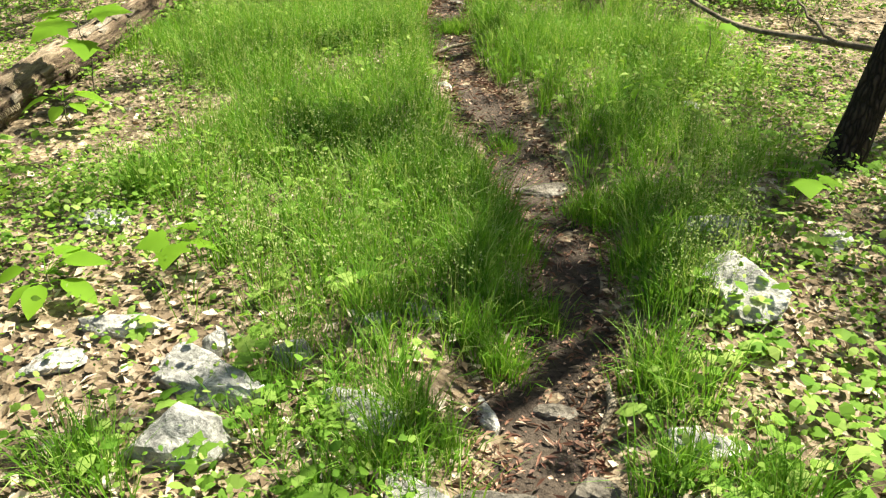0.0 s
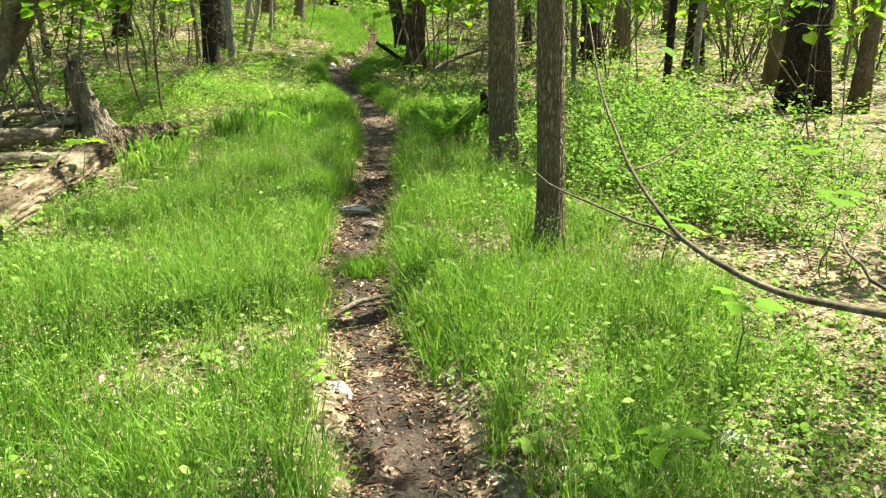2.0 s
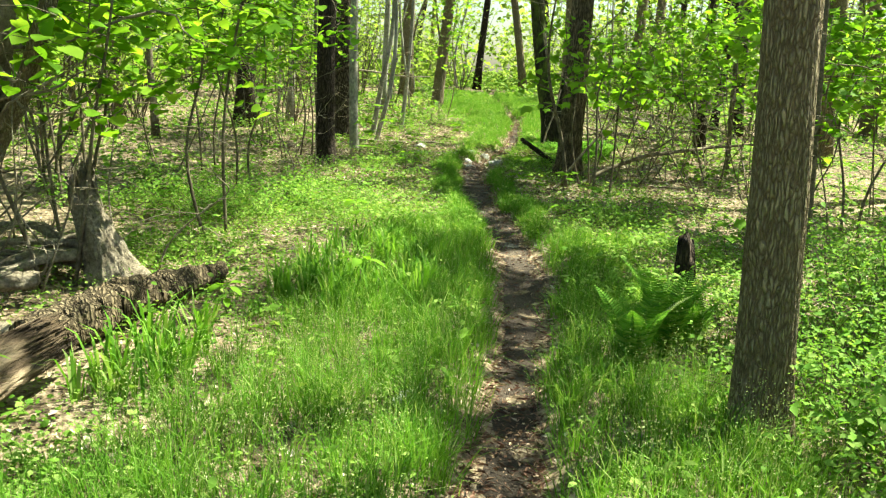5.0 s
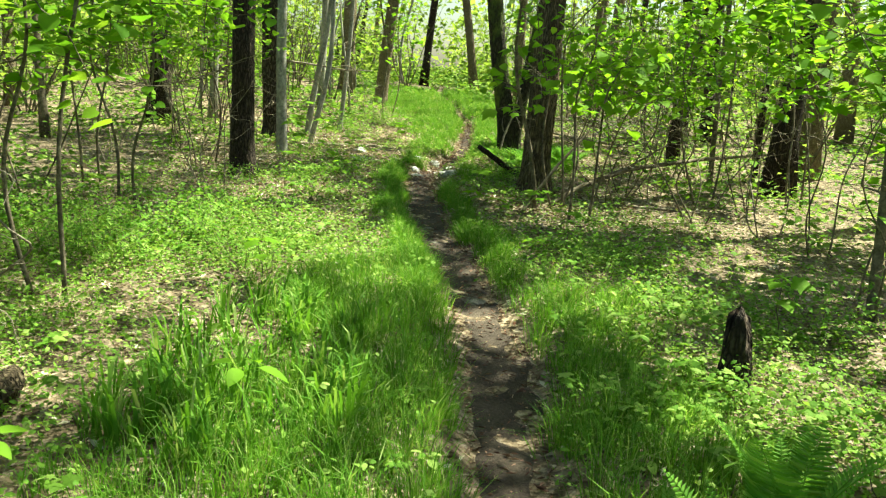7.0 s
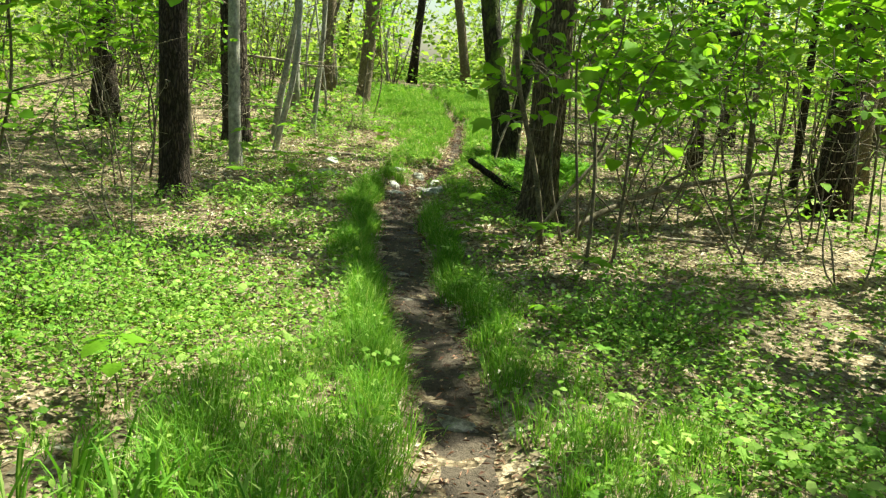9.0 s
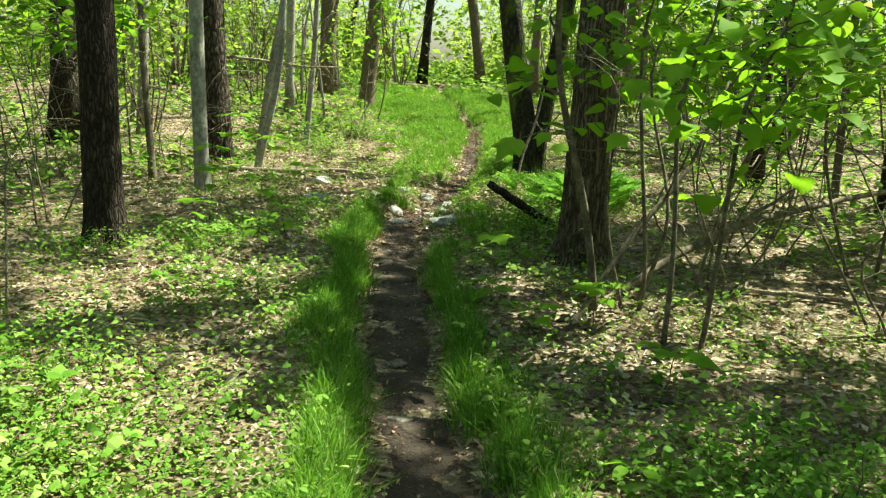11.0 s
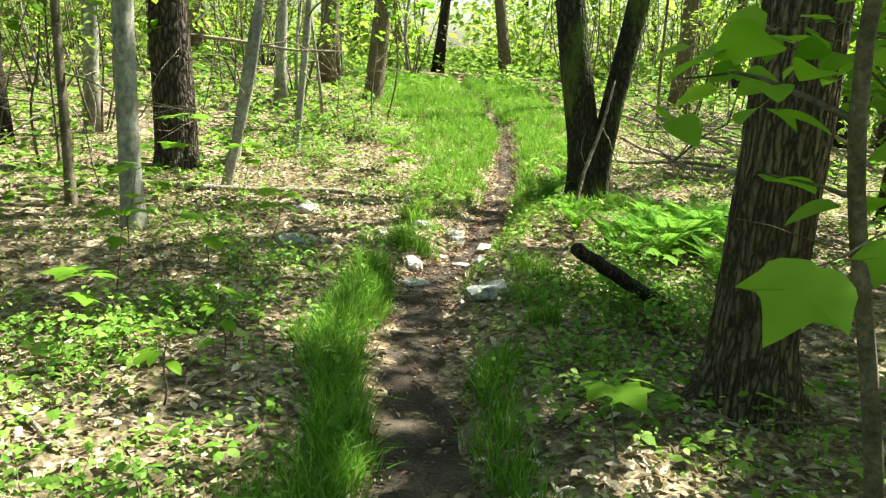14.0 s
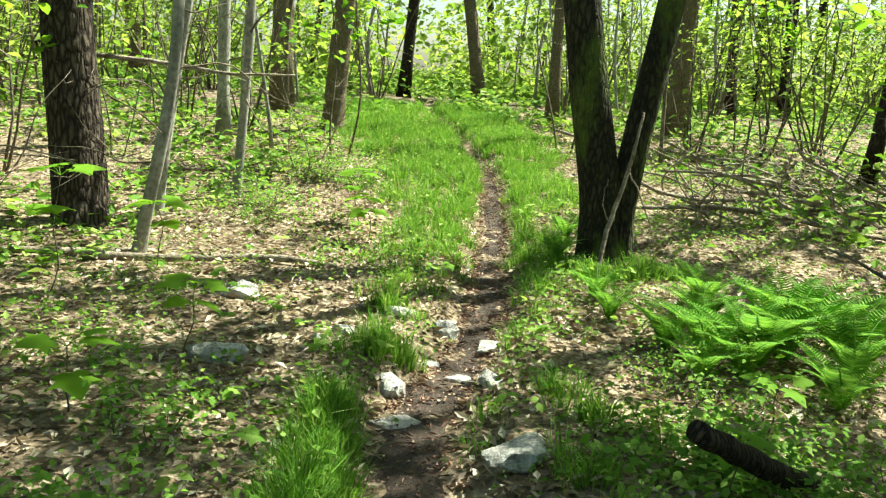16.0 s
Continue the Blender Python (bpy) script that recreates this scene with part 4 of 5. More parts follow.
# ---- ferns, seedlings, shrubs ----
def fern(x, y, n, L, label="bright green fern with arching fronds", pale=False, arch=1.0):
    e = thing("fern", x, y, gz(x, y) - 0.01, label, "fern")
    for i in range(n):
        a = 2 * math.pi * (i + rng.uniform(-0.3, 0.3)) / n
        l = L * rng.uniform(0.75, 1.1)
        s = np.linspace(0, 1, 36)
        out, up = l * arch * (0.12 * s + 0.36 * s ** 2.0), l * (1.0 * s - 0.22 * arch * s ** 2.6)
        c = np.stack([math.cos(a) * out, math.sin(a) * out, up], 1)
        t = unit(np.gradient(c, axis=0))
        side = np.array([-math.sin(a), math.cos(a), 0.0])
        w = l * 0.17 * np.sin(np.pi * np.clip(s * 0.93 + 0.07, 0, 1)) ** 0.8
        pos, ax = [], []
        for sg in (-1, 1):
            pos.append(c[3:])
            ax.append(sg * side + 0.35 * t[3:] + np.array([0, 0, -0.12]))
        pos, ax = np.concatenate(pos), np.concatenate(ax)
        nrm = np.tile(np.cross(t[3:], side) * -1, (2, 1))
        ww = np.tile(w[3:], 2)
        lf = stamp(LEAF6[0], LEAF6[1], pos, ax, nrm, np.maximum(ww, 0.01), np.maximum(0.017 * l / 0.7 + ww * 0.04, 0.005))
        st = tube(c, np.linspace(0.004, 0.0012, 36), 4, cap=False)
        mat = M_SEED if pale and i == 0 else M_FERN
        part("stalk", mesh_of("stalk", *st, mat), part("frond", mesh_of("frond", *lf, mat), e))


fern(0.95, 9.75, 8, 0.68, arch=0.8)
fern(0.74, 9.5, 7, 0.6, "fern with one pale frond leaning to the trail", True, 0.9)
fern(1.18, 10.15, 6, 0.45, arch=0.9)
fern(1.6, 8.75, 5, 0.34)
for fx, fy, fl in [(1.0, 20.85, 0.6), (1.35, 21.2, 0.7), (1.7, 21.2, 0.62), (1.05, 21.7, 0.55), (0.72, 21.3, 0.5), (1.35, 20.5, 0.5), (0.75, 20.75, 0.42), (0.5, 22.3, 0.4), (0.5, 21.8, 0.4), (1.6, 20.9, 0.6), (0.4, 23.6, 0.45), (0.6, 24.4, 0.4), (1.15, 21.05, 0.65), (1.5, 21.55, 0.65), (0.9, 21.15, 0.55), (1.8, 21.6, 0.6), (1.2, 22.2, 0.5)]:
    fern(fx, fy, 9, 0.9 * fl, arch=1.5)


def seedling(x, y, h, n, size, label, shape=MAPLE, flat=0.4, name="seedling", group=""):
    """A stem with a whorl of big leaves, each leaf its own part."""
    e = thing(name, x, y, gz(x, y) - 0.01, label, "plant", group)
    p = bent((0, 0, 0), (rng.normal(0, 0.1) * h, rng.normal(0, 0.1) * h, h), 8, 0.05)
    part("stem", mesh_of("stem", *tube(p, np.linspace(0.005, 0.0025, 8), 5), M_TWIG, True), e)
    for i in range(n):
        a = 2 * math.pi * i / n + rng.uniform(-0.4, 0.4)
        d = np.array([math.cos(a), math.sin(a), 0.05 - flat * rng.uniform(0, 1)])
        o = p[-1] if i < 5 else p[-1 - min(6, 1 + i // 4)]
        b = o + d * size * 0.45 + np.array([0, 0, 0.03 * size / 0.1])
        sz = size * rng.uniform(0.75, 1.2)
        lf = stamp(shape[0], shape[1], b[None], d[None], (np.array([0, 0, 1.0]) + rng.normal(0, 0.2, 3))[None], [sz])
        pe = tube(np.stack([o, (o + b) / 2 + [0, 0, 0.005], b]), [0.0022, 0.002, 0.0015], 4, cap=False)
        part("leaf_stalk", mesh_of("leaf_stalk", *pe, M_LEAF, True), part("leaf", mesh_of("leaf", *lf, M_LEAF, True), e))


MAP = "young maple seedling with broad lobed leaves"
WHORL = "low plant with a whorl of broad oval leaves"
for x, y, h, n, s, lab, shp in [(-1.33, 2.43, 0.11, 8, 0.14, WHORL, OVAL), (-0.92, 2.63, 0.12, 4, 0.12, MAP, MAPLE), (-1.95, 4.6, 0.45, 6, 0.2, MAP, MAPLE), (-1.95, 4.15, 0.15, 7, 0.14, WHORL, OVAL), (1.42, 3.15, 0.14, 3, 0.13, MAP, MAPLE), (1.55, 4.9, 0.35, 3, 0.13, MAP, MAPLE),
                                (2.05, 3.0, 0.75, 4, 0.15, MAP, MAPLE), (1.0, 4.2, 0.2, 3, 0.1, WHORL, OVAL), (-1.9, 8.0, 0.42, 4, 0.13, MAP, MAPLE), (0.35, 16.35, 0.18, 6, 0.13, MAP, MAPLE), (0.75, 16.6, 0.24, 6, 0.14, MAP, MAPLE), (0.95, 15.6, 0.2, 5, 0.15, MAP, MAPLE), (0.6, 14.6, 0.1, 5, 0.1, WHORL, OVAL),
                                (0.2, 17.6, 0.3, 5, 0.14, MAP, MAPLE), (0.15, 17.0, 0.12, 7, 0.15, MAP, MAPLE), (0.45, 19.4, 0.3, 5, 0.12, MAP, MAPLE), (-1.6, 17.9, 0.3, 9, 0.09, WHORL, OVAL), (-1.5, 18.4, 0.32, 10, 0.08, WHORL, OVAL), (-2.4, 19.3, 0.45, 6, 0.16, MAP, MAPLE), (-2.1, 20.0, 0.3, 6, 0.15, MAP, MAPLE),
                                (-2.75, 20.3, 0.55, 6, 0.15, MAP, MAPLE), (-2.6, 22.6, 0.5, 7, 0.16, MAP, MAPLE), (-1.9, 20.9, 0.35, 7, 0.15, MAP, MAPLE), (-2.95, 21.6, 0.8, 7, 0.18, MAP, MAPLE), (-1.35, 24.6, 0.5, 9, 0.16, MAP, MAPLE), (-1.2, 24.0, 0.4, 8, 0.15, MAP, MAPLE), (-2.35, 18.7, 0.3, 6, 0.13, MAP, MAPLE), (0.85, 20.1, 0.25, 5, 0.12, MAP, MAPLE),
                                (-1.4, 13.0, 0.3, 6, 0.12, MAP, MAPLE), (1.9, 12.4, 0.4, 7, 0.13, MAP, MAPLE), (2.6, 6.2, 0.45, 6, 0.14, MAP, MAPLE), (2.9, 7.2, 0.5, 6, 0.14, MAP, MAPLE), (2.3, 7.6, 0.35, 6, 0.12, MAP, MAPLE), (-1.6, 10.0, 0.2, 6, 0.1, WHORL, OVAL), (1.7, 6.2, 0.3, 5, 0.12, MAP, MAPLE), (-0.9, 10.6, 0.25, 4, 0.13, WHORL, OVAL)]:
    seedling(x, y, h, n, s, lab, shp)


def shrub(x, y, stems, leaves, label, size=0.1, shape=ROUND, spread=0.9, height=2.4, stem_r=0.016, name="shrub", leaf_from=0.45, group="", mat=None, twig=5, lean=(0, 0), bark=None, far=False, big_leaves=False, reach=0.0):
    """Several stems from one root, each with side twigs, and leaves set along the twigs."""
    e = thing(name, x, y, gz(x, y) - 0.02, label, "shrub", group)
    pts, tw = [], []
    for i in range(stems):
        a = 2 * math.pi * i / stems + rng.uniform(-0.5, 0.5)
        h = height * rng.uniform(0.75, 1.1)
        d = np.array([math.cos(a), math.sin(a)]) * spread * rng.uniform(0.4, 1.1) + np.array(lean) * h
        p = bent((math.cos(a) * 0.1, math.sin(a) * 0.1, 0), (d[0], d[1], h), 18, 0.08 if height < 3 else 0.035)
        stem = part("stem", mesh_of("stem", *tube(p[::3] if far else p, np.linspace(stem_r, stem_r * 0.3, 6 if far else 18), 5 if far else 7, 0.08), bark or M_TWIG, True), e)
        tw = []
        for j in range(twig):
            k0 = rng.integers(int(18 * (leaf_from if j % 3 else 0.2)), 17)
            o = p[k0]
            q = o + rand_dirs(1, 0.1, 0.6)[0] * rng.uniform(0.35, 0.9) * (reach or spread)
            b = bent(o, q, 8, 0.07)
            tb = tube(b, np.linspace(stem_r * 0.4, 0.002, 8), 3, cap=False)
            if far:
                tw.append(tb)
            else:
                part("twig", mesh_of("twig", *tb, bark or M_TWIG, True), stem)
            if o[2] > leaf_from * height:
                pts.append(b[2:])
        pts.append(p[int(18 * leaf_from):])
    pts = np.concatenate(pts)
    if tw:
        tagged(part("twig_spray", mesh_of("twig_spray", *join(tw), bark or M_TWIG, True), e), kind="stuff")
    if big_leaves:
        for o in pts[rng.integers(0, len(pts), leaves)]:
            lf = stamp(*shape, (o + rng.normal(0, size * 0.4, 3))[None], rand_dirs(1, -0.35, 0.4), near_up(1, 0.3), [size * rng.uniform(0.6, 1.15)])
            part("leaf", mesh_of("leaf", *lf, mat or M_LEAF, True), e)
    elif leaves:
        pos = pts[rng.integers(0, len(pts), leaves)] + rng.normal(0, size * 0.7, (leaves, 3))
        if height > 2:
            pos = pos[clear_of_gaps(pos, (x, y, gz(x, y)))[0] | (pos[:, 2] < 0.8)]
        leaves = len(pos)
        v, f = stamp(*shape, pos, rand_dirs(leaves, -0.25, 0.6), near_up(leaves, 0.35), size * rng.uniform(0.55, 1.25, leaves))
        part("foliage", mesh_of("foliage", v, f, mat or M_LEAF, True), e)
    return e


BROAD = "many-stemmed shrub with broad heart-shaped leaves"
trail_shrub = shrub(0.69, 16.88, 1, 40, "upright shrub with broad heart-shaped leaves beside the trail", 0.15, HEART, 0.04, 3.05, 0.03, leaf_from=0.36, lean=(-0.08, -0.28), big_leaves=True, reach=0.5, twig=8)
base = np.array(trail_shrub.location)
for o, q, size in [((0.5, 16.4, 1.2), (0.2, 16.16, 1.17), 0.18), ((0.5, 16.4, 1.2), (0.36, 16.25, 1.2), 0.1), ((0.5, 16.4, 1.15), (0.44, 16.2, 1.15), 0.1), ((0.48, 16.25, 1.6), (0.74, 15.85, 1.5), 0.13), ((0.48, 16.25, 1.7), (0.82, 15.75, 1.42), 0.14), ((0.5, 16.3, 1.5), (0.94, 15.9, 1.58), 0.15), ((0.48, 16.25, 1.7), (0.66, 15.7, 1.25), 0.12)]:
    b = bent(np.array(o) - base, np.array(q) - base, 8, 0.04)
    lf = stamp(*GOOSEFOOT, b[-1:], np.array([[-0.45, -0.5, -0.55]]) + rng.normal(0, 0.15, (1, 3)), np.array([[-0.2, -0.45, 0.8]]), [size])
    part("leaf", mesh_of("leaf", *lf, M_LEAF, True), part("twig", mesh_of("twig", *tube(b, np.linspace(0.004, 0.002, 8), 4), M_TWIG, True), trail_shrub))
shrub(1.2, 16.3, 2, 80, "leaning shrub with broad heart-shaped leaves", 0.15, HEART, 0.35, 2.2, 0.018, leaf_from=0.42, lean=(0.1, -0.02), big_leaves=True, reach=0.5, twig=8)
shrub(1.1, 17.1, 4, 110, BROAD, 0.13, HEART, 0.8, 2.5, 0.016, leaf_from=0.5, lean=(0.12, -0.02), big_leaves=True)
wood("bent_limb", [G(1.0, 17.3, 0), (1.35, 17.5, 0.26), (2.0, 18.0, 0.46), (3.2, 18.9, 0.58), (4.4, 19.9, 0.62)], [0.028, 0.03, 0.026, 0.022, 0.015], "long crooked limb arching low over leaf litter", "branch", M_TWIG, 40, 10, 0.1, [([(2.0, 18.0, 0.46), (2.5, 18.1, 0.8), (2.9, 18.4, 1.4)], 0.015), ([(2.8, 18.6, 0.54), (3.0, 19.2, 0.4), (3.4, 19.6, 0.2)], 0.012)])
for x, y, st, lv, sz, sp, h, lean in [(1.75, 17.6, 7, 420, 0.11, 1.2, 2.6, (0.1, 0)), (2.6, 16.8, 7, 460, 0.11, 1.3, 2.6, (0, 0)), (2.2, 19.0, 7, 420, 0.11, 1.2, 2.5, (0, 0)), (3.5, 17.8, 7, 420, 0.11, 1.3, 2.8, (0, 0)), (3.3, 15.2, 6, 330, 0.11, 1.2, 2.7, (0, 0)), (2.75, 13.0, 6, 200, 0.11, 0.9, 2.6, (-0.05, 0)),
                                      (4.6, 16.0, 6, 330, 0.12, 1.3, 3.0, (0, 0)), (-3.9, 10.4, 6, 420, 0.11, 1.3, 2.8, (0.05, 0)), (-4.8, 12.2, 6, 380, 0.11, 1.3, 3.0, (0, 0)),
                                      (-4.4, 15.6, 5, 300, 0.11, 1.3, 3.0, (0, 0)), (-3.7, 18.9, 5, 120, 0.09, 1.0, 2.6, (0, 0)), (-4.6, 20.5, 5, 200, 0.09, 1.1, 2.8, (0, 0)), (3.7, 21.2, 5, 330, 0.12, 1.1, 2.6, (0, 0)), (2.6, 10.6, 4, 120, 0.1, 0.8, 2.2, (0, 0)),
                                      (-5.4, 9.0, 6, 420, 0.11, 1.3, 2.8, (0, 0)), (-4.6, 7.4, 6, 380, 0.11, 1.2, 2.6, (0, 0)), (4.4, 9.6, 5, 300, 0.11, 1.2, 2.4, (0, 0)), (4.9, 11.2, 5, 300, 0.11, 1.2, 2.6, (0, 0)), (-5.2, 22.6, 6, 300, 0.1, 1.3, 3.0, (0, 0)), (-4.6, 27.0, 6, 300, 0.1, 1.3, 3.0, (0, 0))]:
    shrub(x, y, max(3, st - 3), int(lv * 1.7), BROAD if lv > 250 else "thin bare-stemmed shrub with few leaves", sz, ROUND if rng.uniform() < 0.5 else LEAF6, sp, h, 0.0095, lean=lean, leaf_from=0.5, twig=11)
wood("shrub_limb", [G(0.6, 16.5, 0), (0.95, 16.85, 0.5), (1.35, 17.1, 0.95), (1.6, 17.3, 1.5)], [0.018, 0.019, 0.014, 0.006], "slanting brown limb of the undergrowth", "branch", M_TWIG, 26, 8, 0.1, [([(1.2, 17.0, 0.78), (1.3, 16.8, 1.2), (1.35, 16.8, 1.7)], 0.008)])
# slender understorey saplings that hold flat sprays of leaves overhead
for x, y, h, rc, lv in [(-3.1, 8.9, 3.1, 1.5, 420), (-2.9, 10.4, 3.3, 1.3, 380), (-3.3, 11.4, 3.6, 1.5, 620), (-2.5, 12.2, 3.7, 1.4, 520), (-4.3, 13.2, 3.6, 1.6, 620), (-3.3, 15.4, 3.8, 1.5, 560), (-4.3, 16.9, 3.8, 1.6, 560), (-5.2, 10.6, 3.6, 1.6, 560), (3.6, 14.2, 3.6, 1.6, 520),
                        (3.1, 18.3, 3.6, 1.6, 620), (4.4, 18.6, 3.8, 1.6, 620), (-3.6, 19.7, 4.0, 1.4, 330), (3.4, 22.8, 3.4, 1.5, 620), (-4.9, 23.4, 4, 1.6, 420), (-1.9, 27.5, 4.2, 1.3, 330), (-4.8, 29.5, 4.2, 1.7, 560), (4.2, 30.2, 4.2, 1.7, 560), (1.2, 29.0, 4.6, 1.2, 300)]:
    shrub(x, y, 2, int(lv * 1.35), "slender understorey sapling with flat sprays of bright leaves", 0.1, ROUND, 0.5, h, 0.016, name="understorey_sapling", leaf_from=0.42, twig=14, reach=rc, group="understorey saplings")
for x, y, h in [(-3.0, 10.2, 1.3), (-3.5, 10.4, 1.5), (-2.5, 10.9, 1.2), (-4.1, 11.4, 1.7), (-3.2, 9.9, 1.6), (-3.9, 9.4, 1.5), (-4.6, 10.2, 1.8), (-3.6, 11.0, 1.9), (-2.7, 16.2, 1.5), (-4.6, 18.2, 1.8), (-3.9, 22.6, 1.6), (-4.8, 21.6, 1.8), (2.5, 18.7, 1.8), (2.9, 19.8, 1.9), (3.2, 16.2, 1.8), (-2.1, 26.3, 1.4), (2.2, 25.2, 1.5)]:
    shrub(x, y, 3, 0, "bare twiggy grey dead shrub", 0.1, ROUND, 0.7, h, 0.009, name="dead_shrub", leaf_from=0.3, twig=10, reach=0.55, bark=M_DEAD, group="bare dead shrubs")
# thickets deeper in the woods
n = 0
while n < 130:
    x, y = rng.uniform(-15, 15), rng.uniform(4, 48)
    if (y < 28 and abs(x - float(trail_x(y))) < 5.0) or (y >= 28 and abs(x + 0.4) < 1.0 + 0.35 * max(0, 35 - y)):
        continue
    shrub(x, y, 6, 600, "leafy thicket shrub with thin stems in the woods", 0.125, LEAF2, 1.5, 3.4, 0.018, name="thicket_shrub", leaf_from=0.3, group="thicket shrubs", twig=6, mat=M_CROWN, far=True)
    n += 1


def far_woods():
    N = 130000
    x, y = rng.uniform(-30, 30, N), 36.5 + rng.uniform(0, 1, N) ** 1.4 * 30
    side = rng.uniform(0, 1, N) < 0.45
    s = rng.integers(0, 2, N) * 2 - 1
    x = np.where(side, s * (10 + rng.uniform(0, 1, N) * 25), x)
    y = np.where(side, rng.uniform(-15, 50, N), y)
    z = ground(x, y) + 0.2 + rng.uniform(0, 1, N) ** 2.1 * 11
    keep = wave(x, y + z, 2.2, 0.3) + 0.6 * wave(z * 1.4, x, 1.3, 1.1) > -0.25
    pos = np.stack([x, y, z], 1)[keep]
    m = len(pos)
    v, f = stamp(*LEAF2, pos, rand_dirs(m, -0.2), near_up(m, 0.6), rng.uniform(0.16, 0.38, m))
    tagged(new("far_woods", mesh_of("far_woods", v, f, M_CROWN)), "distant green leaves of the woods", "foliage", kind="stuff")


far_woods()


def far_floor():
    N = 110000
    x, y = rng.normal(0, 1, N) * 11, rng.uniform(-8, 52, N)
    keep = (np.abs(x - trail_x(y)) > np.interp(y, [4, 20, 27, 31, 32.5, 33.5], [3.2, 3.4, 2.2, 1.9, 0.4, 0.0])) & (wave(x, y, 1.3, 0.8) > -0.35)
    x, y = x[keep], y[keep]
    m = len(x)
    z = ground(x, y) + 0.04 + np.abs(rng.normal(0, 0.22, m)) * np.clip(0.6 + wave(x, y, 1.7, 2.6), 0.15, 1.6)
    v, f = stamp(*LEAF2, np.stack([x, y, z], 1), rand_dirs(m, -0.1, 0.5), near_up(m, 0.4), rng.uniform(0.06, 0.16, m) * np.interp(y, [5, 20, 40], [0.6, 0.9, 1.6]))
    tagged(new("woodland_plants", mesh_of("woodland_plants", v, f, M_COVER)), "leafy green plants covering the woodland floor", "ground plants", kind="stuff")


far_floor()


# ---- grass, ground cover and leaf litter ----
LEFT_OUT = ([-2, 0, 1.5, 3, 4.2, 6, 8.4, 9.5, 11, 13, 14, 15, 20.6, 21, 23, 25, 28, 33], [0.5, 0.5, 0.75, 1.6, 2.1, 2.15, 1.95, 1.5, 1.7, 1.4, 0.8, 0.52, 0.55, 0.8, 0.9, 1.1, 1.8, 2.6])
RIGHT_OUT = ([-2, 0, 2, 3, 4.5, 6, 8, 10, 13, 14, 17, 18, 20, 23, 25, 28, 33], [0.45, 0.5, 0.5, 0.8, 1.6, 1.9, 1.6, 1.2, 1.0, 0.6, 0.42, 0.25, 0.3, 0.7, 0.9, 1.2, 1.8])
DENS = ([-2, 1.5, 3, 13, 14, 20, 20.6, 22.0, 23.5, 25, 33], [0.4, 0.5, 0.95, 0.95, 1.0, 1.0, 0.2, 0.2, 0.6, 0.8, 0.9])


